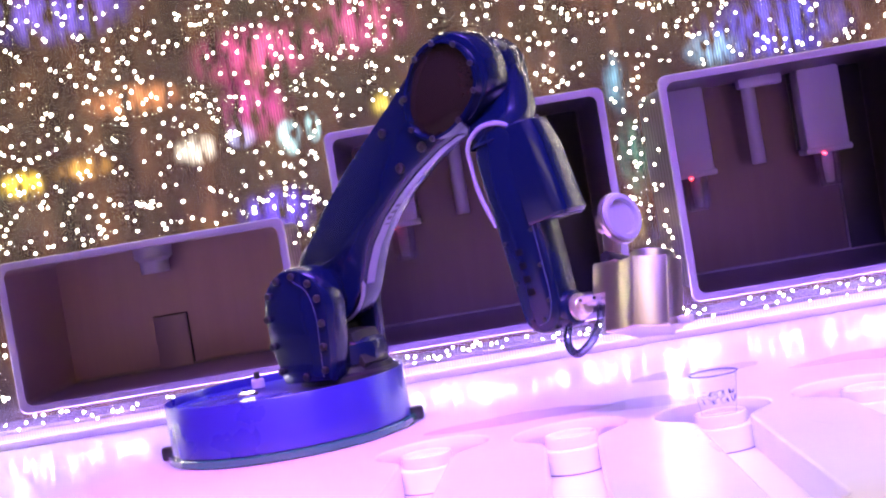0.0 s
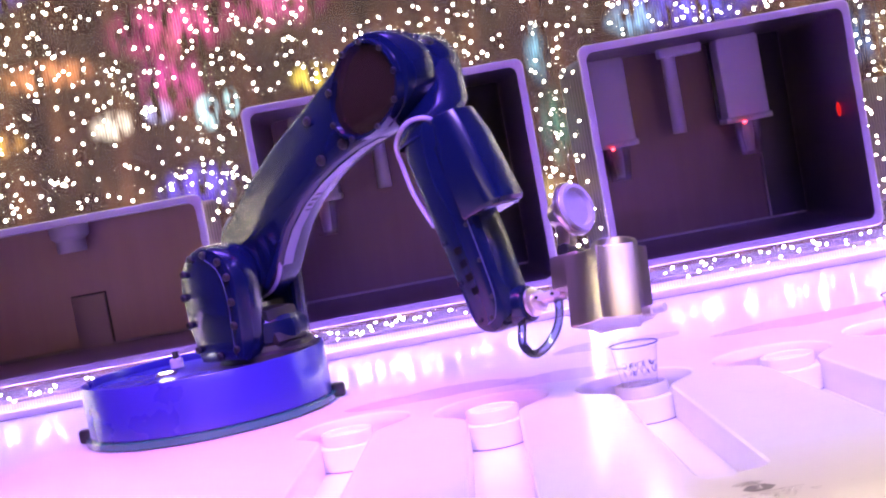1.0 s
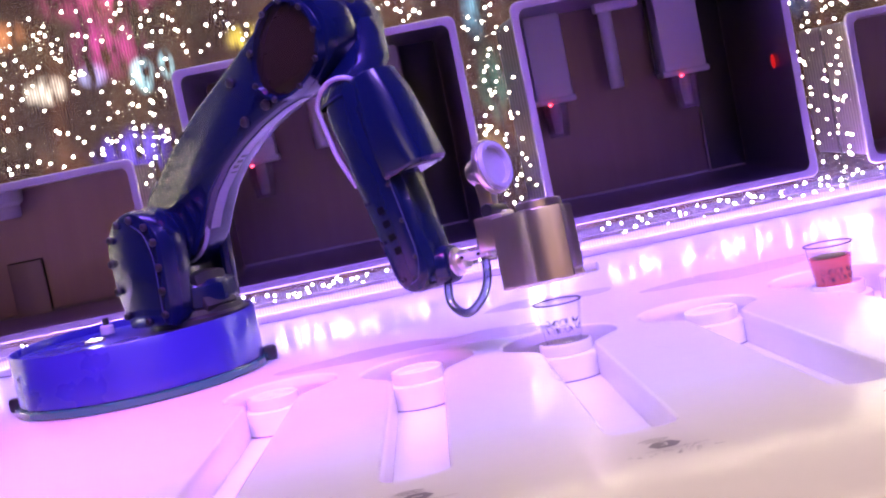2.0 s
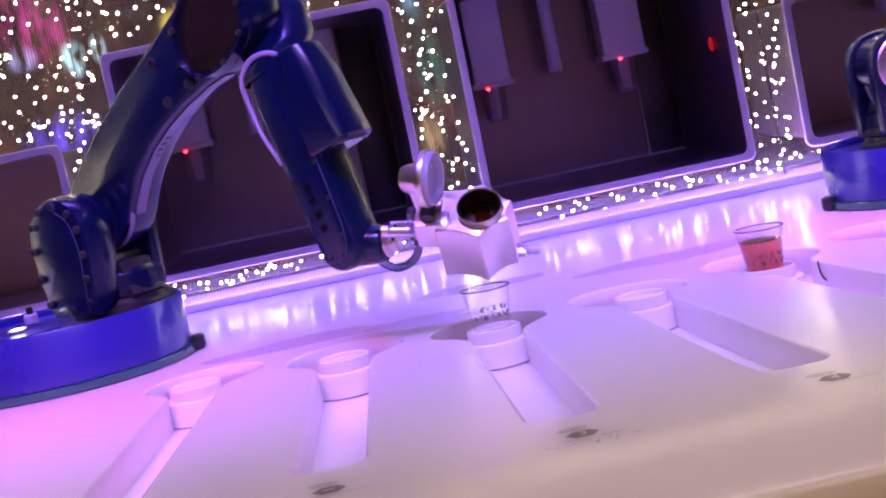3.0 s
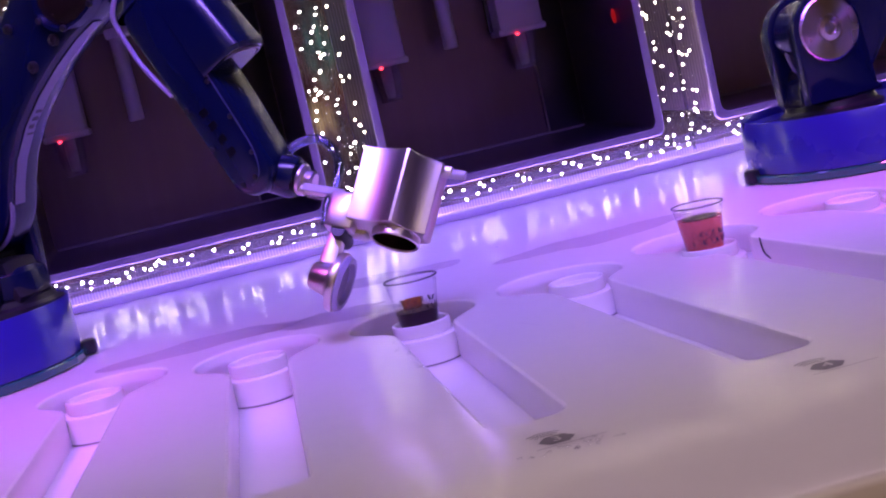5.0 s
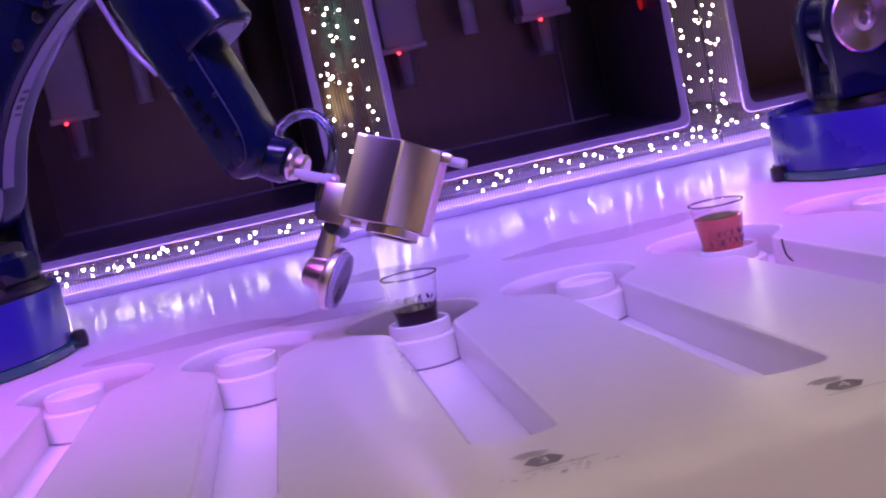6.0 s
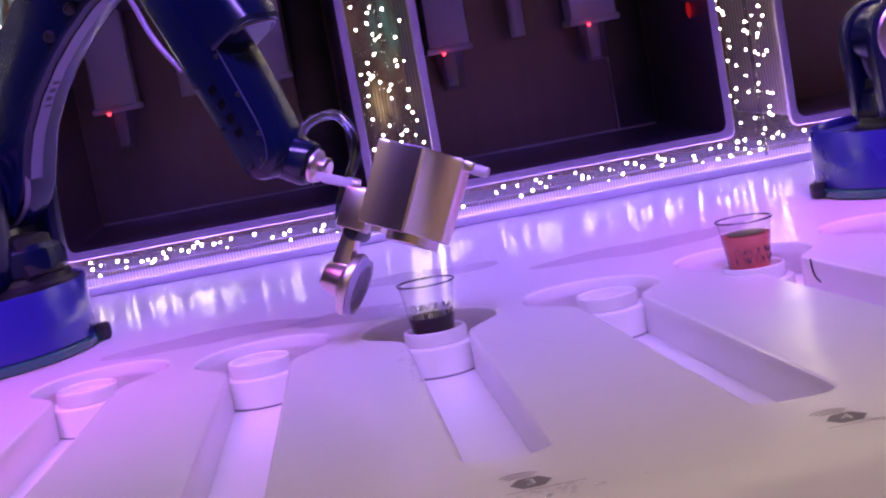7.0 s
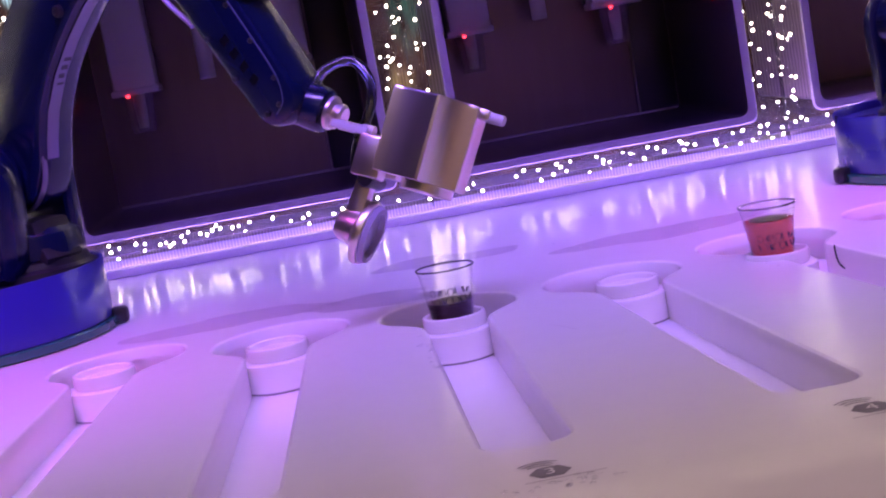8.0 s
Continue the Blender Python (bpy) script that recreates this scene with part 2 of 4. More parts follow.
def keyhole(hx, ex, hy, grow, under=0.0, n=40):
    """Outline of a round well at (hx, hy) with a slot that runs to (ex, -1.325); under widens the round part alone."""
    R, W, ey = 0.107 + grow, 0.046 + grow, -1.325 - grow
    length = hy - ey
    a0 = math.asin(W / R)
    local = []
    for i in range(n + 1):
        a = -math.pi / 2 + a0 + (2 * math.pi - 2 * a0) * i / n
        local.append((R * math.cos(a), R * math.sin(a)))
    y1 = local[-1][1]
    rc = 0.030 + grow
    m = 14
    down = [(-W, y1 - 0.012 * i) for i in range(1, 7)] + [(-W, y1 - 0.072 + (-length + rc - y1 + 0.072) * i / m) for i in range(1, m + 1)]
    corner = [(-W + rc - rc * math.cos(radians(15 * i)), -length + rc - rc * math.sin(radians(15 * i))) for i in range(1, 7)]
    half = down + corner
    pts = local + half + [(-x, y) for x, y in reversed(half)]
    for _ in range(8):  # soften the inner corners of the junction
        new_pts = list(pts)
        for i, (x, y) in enumerate(pts):
            if y1 - 0.075 < y < y1 + 0.05:
                p, q = pts[i - 1], pts[(i + 1) % len(pts)]
                new_pts[i] = (x / 2 + (p[0] + q[0]) / 4, y / 2 + (p[1] + q[1]) / 4)
        pts = new_pts
    if under:
        pts = [(x * (1 + under / R * min(1, max(0, (y + 0.06) / 0.05))), y * (1 + under / R * min(1, max(0, (y + 0.06) / 0.05)))) for x, y in pts]
    shear = (ex - hx) / length
    return [(hx + x - y * shear, hy + y) for x, y in pts]


def counter():
    bm = bmesh.new()
    xs = [-3.0 + i * 0.25 for i in range(29)]
    outer = [(x, -1.5) for x in xs] + [(x, WALL + 0.06) for x in reversed(xs)]
    ov = [bm.verts.new((x, y, 0)) for x, y in outer]
    edges = loop_edges(bm, ov)
    for k, hx, ex, hy in LANES:
        rings = []
        for grow, z, under in ((0.006, 0, 0), (0.0018, -0.0018, 0), (0.0, -0.006, 0), (0.0, -0.0195, 0), (0.0, -0.0205, 0.016), (0.0, -DEPTH, 0.016)):
            rings.append([bm.verts.new((x, y, z)) for x, y in keyhole(hx, ex, hy, grow, under)])
        edges += loop_edges(bm, rings[0])
        for p, q in zip(rings, rings[1:]):
            bridge(bm, p, q)
        bm.faces.new(rings[-1])
    bmesh.ops.triangle_fill(bm, use_beauty=True, use_dissolve=False, edges=edges)
    front = ov[:29]
    prof = [*[(-1.5 - 0.0175 * k, -0.9 * (0.0175 * k) ** 2) for k in range(1, 12)], (-1.699, -0.040), (-1.702, -0.046), (-1.702, -0.075), (-1.690, -0.077), (-1.68, -0.077)]
    for y, z in prof:
        row = [bm.verts.new((v.co.x, y, z)) for v in front]
        for i in range(28):
            bm.faces.new((front[i], front[i + 1], row[i + 1], row[i]))
        front = row
    bmesh.ops.recalc_face_normals(bm, faces=bm.faces)
    ob = part("counter", bm, CORIAN)
    for p in ob.data.polygons:  # the level top stays plane up to its rounded rims
        if p.normal.z > 0.9999:
            p.use_smooth = False
    return tagged(ob, "white solid-surface bar counter with sunken delivery lanes", "counter", kind="structure")


counter()


def counter_front():
    """The honey-yellow apron that carries the counter's lip."""
    bm = bmesh.new()
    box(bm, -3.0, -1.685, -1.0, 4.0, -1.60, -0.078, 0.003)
    return tagged(part("counter_front", bm, APRON), "honey-yellow apron below the counter's lip", "counter front", kind="structure")


counter_front()

# ---- the wall of ribbed acrylic with four niches ----
NICHES = [(-1.09, 0.087, -0.302, 0.498, 0.5), (-0.158, 0.087, 0.598, 0.698, 0.65), (0.746, 0.087, 1.481, 0.698, 0.65), (1.622, 0.087, 2.42, 0.498, 0.5)]


def acrylic_wall():
    bm = bmesh.new()
    ov = [bm.verts.new((x, WALL, z)) for x, z in ((-3, 0.02), (4, 0.02), (4, 1.9), (-3, 1.9))]
    edges = loop_edges(bm, ov)
    for x0, z0, x1, z1, d in NICHES:
        edges += loop_edges(bm, [bm.verts.new((x, WALL, z)) for x, z in rounded_rect(x0, z0, x1, z1, 0.022)])
    bmesh.ops.triangle_fill(bm, use_beauty=True, use_dissolve=False, edges=edges)
    return tagged(part("wall_back", bm, ACRYLIC, smooth=False), "ribbed clear acrylic wall lit from behind by fairy lights", "wall", kind="structure")


acrylic_wall()
for x0, z0, x1, z1, d in NICHES:
    niche = thing("wall_niche", "recessed steel-lined dispenser niche with rounded pale frame", "niche", "dispenser niches", Matrix.Translation((x0, WALL, z0)))
    w, h = x1 - x0, z1 - z0
    bm = bmesh.new()
    loops = []
    for inset, y in ((0, 0.002), (0, -0.008), (0.0025, -0.0105), (0.0175, -0.0105), (0.02, -0.009), (0.02, -0.006)):
        loops.append([bm.verts.new((x, y, z)) for x, z in rounded_rect(inset, inset, w - inset, h - inset, 0.022)])
    for p, q in zip(loops, loops[1:]):
        bridge(bm, p, q)
    part("niche_frame", bm, FRAME, niche, "pale lilac-lit metal frame")
    bm = bmesh.new()
    a = [bm.verts.new((x, -0.006, z)) for x, z in rounded_rect(0.02, 0.02, w - 0.02, h - 0.02, 0.018)]
    b = [bm.verts.new((x, d, z)) for x, z in rounded_rect(0.022, 0.021, w - 0.022, h - 0.02, 0.018)]
    bridge(bm, a, b)
    bm.faces.new(b)
    part("lining", bm, STEEL_DARK if d > 0.6 else STEEL_LIT, niche, "dark brushed steel lining" if d > 0.6 else "brown brushed steel lining, lightened as if more lit")
    bm = bmesh.new()
    box(bm, 0.03, d - 0.004, 0.0215, w - 0.03, d - 0.001, 0.0245)
    part("seam", bm, FRAME, niche, "pale seam along the lining's back edge")
    if d > 0.6:
        bm = bmesh.new()
        box(bm, w - 0.135, d - 0.012, 0.024, w - 0.026, d - 0.004, h - 0.022, 0.002)
        part("back_panel", bm, BLACK, niche, "black satin end panel")
        bm = bmesh.new()
        box(bm, w - 0.141, d - 0.014, 0.024, w - 0.136, d - 0.002, h - 0.022, 0.001)
        part("edge_strip", bm, FRAME, niche)
    bm = bmesh.new()
    box(bm, 0.03, d - 0.016, 0.0225, w - 0.03, d - 0.002, 0.0275, 0.001)
    part("edge_strip", bm, FRAME, niche)

# ---- the two robots' plinths ----


def plinth(x, y):
    p = thing("robot_plinth", "round blue painted plinth with a dark glass rim on the counter", "plinth", "robot plinths", Matrix.Translation((x, y, 0)))
    bm = bmesh.new()
    lathe(bm, [(0, 0.112), (0.258, 0.112), (0.2605, 0.113), (0.261, 0.1285), (0.262, 0.130), (0.264, 0.130), (0.265, 0.1285), (0.265, 0.02), (0.255, 0.018)], 96)
    part("drum", bm, BLUE_DRUM, p)
    bm = bmesh.new()
    lathe(bm, [(0.255, 0.019), (0.272, 0.019), (0.275, 0.016), (0.275, 0.004), (0.272, 0.001), (0.255, 0.001)], 96)
    part("rim", bm, RIM_GLASS, p, "dark green glass rim")
    for a in (184, 4, 94):
        bm = bmesh.new()
        box(bm, 0.262, -0.013, 0.001, 0.294, 0.013, 0.033, 0.008, Matrix.Rotation(radians(a - 4), 4, "Z"))
        part("clamp", bm, BLACK, p, "black clamp foot")
    return p


plinth(-0.272, 0.02)
plinth(1.705, 0.06)

# ---- the robot bartender ----
AXIS = (-0.124, 0.0225)   # the vertical axis of the arm
SHOULDER_Z, UPPER, FORE, ELBOW, FLANGE, REACH = 0.300, 0.56, 0.516, 0.065, 0.09, 0.147
# seconds, then degrees: turn, upper arm, forearm, tool bearing, tool rise, tool roll, cup tilt
JOINTS = [
    (0, -36.77, 43.01, -79.89, -8.45, 6.32, -17.77, 1.81),
    (0.5, -43.01, 50.14, -75.35, 9.28, 6.94, -18.71, 1.78),
    (1, -44.1, 52.13, -72.60, 5.59, 7.04, -18.44, 0.37),
    (1.7, -43.9, 52.04, -73.22, 7.83, 6.75, -18.87, -1.03),
    (2.7, -42.4, 50.6, -73.22, 17, 0.4, 40, 10.5),
    (3, -42.07, 50.08, -73.22, 17.63, -0.77, 44.98, 11.54),
    (3.5, -40.48, 47.45, -73.18, 14.48, -6.96, 60, 11.64),
    (4, -33.18, 44.23, -73.20, -2.73, -15.09, 80, 12.59),
    (4.2, -32.8, 43.9, -72.46, -3, -16, 88, 12.4),
    (5.3, -40.3, 39.5, -61.76, 11, -25.1, 156, 4.7),
    (7.1, -40.68, 39.84, -61.95, 12.49, -25.18, 163, 4.51),
    (7.45, -40.05, 35.33, -56.52, 10.04, -25.74, 163, 4.37),
    (8, -40.05, 35.33, -56.52, 10.04, -25.74, 163, 4.37),
]


def joints_at(t):
    """Joint angles at t seconds, eased between the rows."""
    rows = JOINTS
    if t <= rows[0][0]:
        return rows[0][1:]
    for i in range(len(rows) - 1):
        a, b = rows[i], rows[i + 1]
        if t <= b[0]:
            h = b[0] - a[0]
            s = (t - a[0]) / h
            out = []
            for k in range(1, len(a)):
                d = (b[k] - a[k]) / h
                before = (a[k] - rows[i - 1][k]) / (a[0] - rows[i - 1][0]) if i > 0 else d
                after = (rows[i + 2][k] - b[k]) / (rows[i + 2][0] - b[0]) if i + 2 < len(rows) else d
                m0 = 0 if before * d <= 0 else 2 * before * d / (before + d)
                m1 = 0 if after * d <= 0 else 2 * after * d / (after + d)
                out.append((2 * s**3 - 3 * s**2 + 1) * a[k] + (s**3 - 2 * s**2 + s) * h * m0 + (3 * s**2 - 2 * s**3) * b[k] + (s**3 - s**2) * h * m1)
            return tuple(out)
    return rows[-1][1:]


def basis(x, y, z, origin):
    m = Matrix((x, y, z)).transposed().to_4x4()
    m.translation = origin
    return m


def robot_poses(angles):
    """The poses of column, upper arm, forearm, wrist and shaker in the robot's space."""
    ph, a, b, az, el, g, ta = [radians(v) for v in angles]
    turn = Matrix.Rotation(ph, 4, "Z")
    x, z = turn @ Vector((1, 0, 0)), Vector((0, 0, 1))
    p2 = 0.025 * x + SHOULDER_Z * z
    p3 = p2 + UPPER * (math.sin(a) * x + math.cos(a) * z)
    f = math.cos(b) * x + math.sin(b) * z
    p5 = p3 + FORE * f + ELBOW * (-math.sin(b) * x + math.cos(b) * z)
    u = Vector((math.cos(ph + az) * math.cos(el), math.sin(ph + az) * math.cos(el), math.sin(el)))
    e = u.cross(z).normalized()
    up = e.cross(u)
    c0 = math.cos(g) * up + math.sin(g) * e
    c = math.cos(ta) * c0 + math.sin(ta) * u
    ub = math.cos(ta) * u - math.sin(ta) * c0
    return {
        "column": turn.copy(),
        "upper_arm": Matrix.Translation(p2) @ turn @ Matrix.Rotation(a, 4, "Y") @ Matrix.Translation((0, 0.032, 0)),
        "forearm": Matrix.Translation(p3) @ turn @ Matrix.Rotation(-b, 4, "Y") @ Matrix.Translation((0, 0, 0.04)),
        "wrist": basis(u, up.cross(u), up, p5),
        "shaker": basis(ub, c.cross(ub), c, p5 + (FLANGE + REACH) * u),
    }


def slab(bm, outline, y0, y1, bevel=0.008, m=Matrix()):
    """A plate with rounded rims: an outline of (x, z) between two y."""
    n = len(outline)
    cx, cz = sum(p[0] for p in outline) / n, sum(p[1] for p in outline) / n

    def shrunk(d):
        out = []
        for i, (x, z) in enumerate(outline):
            p, q = outline[i - 1], outline[(i + 1) % n]
            tx, tz = q[0] - p[0], q[1] - p[1]
            k = math.hypot(tx, tz) or 1
            out.append((x - d * tz / k, z + d * tx / k))
        return out
    area2 = sum(outline[i - 1][0] * outline[i][1] - outline[i][0] * outline[i - 1][1] for i in range(n))
    s = 1 if area2 > 0 else -1
    rings = []
    for d, y in ((bevel, y0), (bevel * 0.3, y0 + bevel * 0.3), (0, y0 + bevel), (0, y1 - bevel), (bevel * 0.3, y1 - bevel * 0.3), (bevel, y1)):
        rings.append([bm.verts.new(m @ Vector((x, y, z))) for x, z in shrunk(d * s)])
    for p, q in zip(rings, rings[1:]):
        bridge(bm, p, q)
    bm.faces.new(rings[0])
    bm.faces.new(rings[-1])
    bmesh.ops.recalc_face_normals(bm, faces=bm.faces)
    return bm


def arc(cx, cz, r, a0, a1, n=14):
    return [(cx + r * math.cos(radians(a0 + (a1 - a0) * i / n)), cz + r * math.sin(radians(a0 + (a1 - a0) * i / n))) for i in range(n + 1)]


def tube(bm, points, radius, sides=12, fine=6):
    """A round hose along a smooth line through the points."""
    pts = [Vector(p) for p in points]
    line = []
    for i in range(len(pts) - 1):
        p0, p1, p2, p3 = pts[max(i - 1, 0)], pts[i], pts[i + 1], pts[min(i + 2, len(pts) - 1)]
        for k in range(fine):
            t = k / fine
            line.append(0.5 * (2 * p1 + (p2 - p0) * t + (2 * p0 - 5 * p1 + 4 * p2 - p3) * t * t + (3 * p1 - p0 - 3 * p2 + p3) * t**3))
    line.append(pts[-1])
    side, rings = None, []
    for i, p in enumerate(line):
        d = (line[min(i + 1, len(line) - 1)] - line[max(i - 1, 0)]).normalized()
        side = d.orthogonal().normalized() if side is None else (side - side.dot(d) * d).normalized()
        w = d.cross(side)
        rings.append([bm.verts.new(p + radius * (math.cos(2 * math.pi * k / sides) * side + math.sin(2 * math.pi * k / sides) * w)) for k in range(sides)])
    for p, q in zip(rings, rings[1:]):
        bridge(bm, p, q)
    bm.faces.new(rings[0])
    bm.faces.new(rings[-1])
    bmesh.ops.recalc_face_normals(bm, faces=bm.faces)
    return bm


Y_AXIS = Matrix.Rotation(radians(-90), 4, "X")   # turns a lathe's axis to +y
X_AXIS = Matrix.Rotation(radians(90), 4, "Y")    # and to +x
SCREW_MESH = []


def screw(parent, x, y, z, size=0.0075):
    """A dark domed screw head on a face that looks to -y."""
    if not SCREW_MESH:
        bm = bmesh.new()
        lathe(bm, [(0, 0.55), (0.45, 0.55), (0.5, 0.75), (0.85, 0.6), (1, 0.25), (1, -0.3)], 10, Matrix.Rotation(radians(90), 4, "X"))
        SCREW_MESH.append(part("screw", bm, RUBBER, parent))
        ob = SCREW_MESH[0]
    else:
        ob = new("screw", SCREW_MESH[0].data)
        ob.parent = parent
    ob.matrix_basis = Matrix.Translation((x, y, z)) @ Matrix.Scale(size, 4)
    return ob


def robot(m, angles, detailed=True):
    poses = robot_poses(angles)
    bot = thing("industrial_robot", "glossy blue six-axis robot arm with a steel cocktail shaker gripper" if detailed else "glossy blue robot arm with a round steel shoulder cap", "robot", "bar robots", m)
    made = {}
    # foot on the plinth
    bm = bmesh.new()
    lathe(bm, [(0, 0.15), (0.088, 0.15), (0.095, 0.146), (0.098, 0.136), (0.11, 0.130), (0.112, 0.118)], 48)
    part("foot", bm, BLACK, bot, "black foot ring")
    # turning column
    bm = bmesh.new()
    lathe(bm, [(0, 0.205), (0.075, 0.205), (0.088, 0.195), (0.092, 0.18), (0.092, 0.152), (0, 0.152)], 48)
    sx = -0.028 if detailed else 0.025
    slab(bm, [(-0.07, 0.15), (sx + 0.070, 0.15), *arc(sx, 0.30, 0.078, 0, 180), (-0.07, 0.17)], -0.062, -0.03, 0.01)
    slab(bm, [(-0.075, 0.15), (sx + 0.070, 0.15), *arc(sx, 0.30, 0.080, 0, 180), (-0.07, 0.17)], 0.058, 0.092, 0.01)
    col = made["column"] = part("column", bm, BLUE, bot)
    bm = bmesh.new()
    lathe(bm, [(0.068, -0.002), (0.068, 0.004), (0.064, 0.007), (0.030, 0.008), (0.029, 0.004), (0.026, 0.004), (0.025, 0.010), (0.014, 0.012), (0.013, 0.006), (0, 0.006)], 48, Matrix.Translation((sx, 0.0925, 0.30)) @ Y_AXIS)
    part("shoulder_cap", bm, STEEL_TURNED, col, "round turned-steel shoulder cap")
    bm = bmesh.new()
    slab(bm, [(-0.080, 0.128), (0.055, 0.128), (0.066, 0.15), (0.070, 0.20), *arc(-0.017, 0.285, 0.094, 0, 180, 26), (-0.108, 0.22), (-0.092, 0.15)], -0.128, -0.055, 0.016)
    cover = part("side_cover", bm, BLUE, col, "domed blue side cover edged with screws")
    for px, sz in ((-0.083, 0.325), (-0.052, 0.355), (-0.006, 0.361), (0.038, 0.342), (0.058, 0.308), (0.059, 0.255), (0.054, 0.205), (0.048, 0.155), (-0.096, 0.275), (-0.093, 0.215), (-0.080, 0.16), (-0.01, 0.143)):
        screw(cover, px, -0.129, sz, 0.0085)
    bm = bmesh.new()
    tube(bm, [(0.040, -0.1275, 0.14), (0.043, -0.1275, 0.20), (0.046, -0.1275, 0.27), (0.030, -0.1275, 0.325), (-0.005, -0.1275, 0.35)], 0.0014)
    part("seam", bm, SEAM, cover, "thin blue-grey seam line")
    bm = bmesh.new()
    slab(bm, [(0.02, 0.135), (0.085, 0.135), (0.094, 0.152), (0.080, 0.18), (0.068, 0.222), (0.02, 0.225)], -0.052, 0.04, 0.016)
    part("rubber_boot", bm, RUBBER, col, "black cable boot")
    bm = bmesh.new()
    lathe(bm, [(0, 0.066), (0.06, 0.066), (0.068, 0.06), (0.068, -0.05), (0, -0.05)], 40, Matrix.Translation((sx, 0.03, 0.30)) @ Y_AXIS)
    part("shoulder_hub", bm, BLUE, col)
    # upper arm
    bm = bmesh.new()
    back = [(-0.143, 0.05), (-0.146, 0.12), (-0.136, 0.25), (-0.112, 0.40), (-0.098, 0.50)]
    front = [(0.092, 0.52), (0.070, 0.47), (0.047, 0.42), (0.024, 0.35), (0.008, 0.28), (0.000, 0.21), (0.004, 0.14), (0.018, 0.09), (0.036, 0.04)]
    slab(bm, [*arc(-0.050, 0, 0.094, 190, 350), *reversed(front), *arc(0, 0.56, 0.095, 0, 180), *reversed(back)], -0.045, 0.042, 0.014)
    arm = made["upper_arm"] = part("upper_arm", bm, BLUE, bot)
    bm = bmesh.new()
    lathe(bm, [(0.0945, -0.006), (0.0975, -0.004), (0.0975, 0.004), (0.0945, 0.006)], 48, Matrix.Translation((-0.050, -0.032, 0)) @ Y_AXIS)
    part("shoulder_ring", bm, PALE_EDGE, arm, "pale shoulder ring")
    # black inset cover at the elbow with its raised rim
    oval = [(0.077 * math.cos(radians(a)), 0.555 + (0.125 if math.sin(radians(a)) < 0 else 0.074) * math.sin(radians(a))) for a in range(0, 360, 9)]
    bm = bmesh.new()
    slab(bm, oval, -0.0485, -0.043, 0.002)
    inset = part("elbow_cover", bm, GLOSS_BLACK, arm, "glossy black oval elbow cover")
    bm = bmesh.new()
    r_in = [bm.verts.new((x * 0.98, -0.046, 0.535 + (z - 0.535) * 0.98)) for x, z in oval]
    r_up = [bm.verts.new((x * 1.02, -0.060, 0.535 + (z - 0.535) * 1.02)) for x, z in oval]
    r_top = [bm.verts.new((x * 1.10, -0.060, 0.535 + (z - 0.535) * 1.08)) for x, z in oval]
    r_out = [bm.verts.new((x * 1.16, -0.040, 0.535 + (z - 0.535) * 1.10)) for x, z in oval]
    for p, q in ((r_in, r_up), (r_up, r_top), (r_top, r_out)):
        bridge(bm, p, q)
    bmesh.ops.recalc_face_normals(bm, faces=bm.faces)
    part("elbow_rim", bm, BLUE, arm)
    for a in range(20, 380, 40):
        screw(arm, 0.081 * math.cos(radians(a)), -0.061, 0.555 + (0.130 if math.sin(radians(a)) < 0 else 0.079) * math.sin(radians(a)), 0.0065)
    for sx, sz in ((0.018, 0.405), (-0.006, 0.335)):
        screw(arm, sx, -0.046, sz, 0.0115)
    for sx, sz in ((-0.070, 0.46), (-0.084, 0.37)):
        screw(arm, sx, -0.046, sz, 0.010)
    # pale strip paints the light on the narrow front edge, with unreadable marks
    bm = bmesh.new()
    line = [(0.0310, 0.055), (0.0185, 0.088), (0.0050, 0.14), (0.0010, 0.21), (0.0090, 0.28), (0.0250, 0.35), (0.0480, 0.42), (0.0705, 0.468)]
    rows = []
    for x, z in line:
        rows.append([bm.verts.new((x + 0.0015, y, z)) for y in (-0.027, 0.000)])
    for p, q in zip(rows, rows[1:]):
        bm.faces.new((p[0], p[1], q[1], q[0]))
    part("lit_edge_strip", bm, PALE_EDGE, arm, "pale satin strip for the light along the arm's edge")
    for k in range(6):
        bm = bmesh.new()
        box(bm, 0, -0.018, -0.0045, 0.0012, -0.006 + 0.002 * (k % 3), 0.0045, 0, Matrix.Translation((0.0024 + 0.0016 * max(0, k - 3), 0, 0.155 + 0.018 * k)))
        part("lettering_bar", bm, BLACK, arm, "dark unreadable mark")
    # forearm: elbow hub, neck, shell, cover
    bm = bmesh.new()
    lathe(bm, [(0, -0.01), (0.078, -0.01), (0.082, -0.004), (0.082, 0.07), (0.074, 0.082), (0, 0.084)], 40, Matrix.Translation((0, 0.088, -0.04)) @ Y_AXIS)
    rings = []
    for x, yc, hy, zc, hz in ((-0.02, 0.122, 0.04, -0.04, 0.074), (0.045, 0.11, 0.045, -0.02, 0.075), (0.105, 0.055, 0.058, 0.012, 0.068), (0.135, 0.018, 0.06, 0.024, 0.06), (0.16, 0.0, 0.055, 0.025, 0.056)):
        rings.append([bm.verts.new((x, yc + hy * math.copysign(abs(math.cos(a)) ** 0.6, math.cos(a)), zc + hz * math.copysign(abs(math.sin(a)) ** 0.6, math.sin(a)))) for a in [2 * math.pi * k / 28 for k in range(28)]])
    for p, q in zip(rings, rings[1:]):
        bridge(bm, p, q)
    fore = made["forearm"] = part("forearm", bm, BLUE, bot)
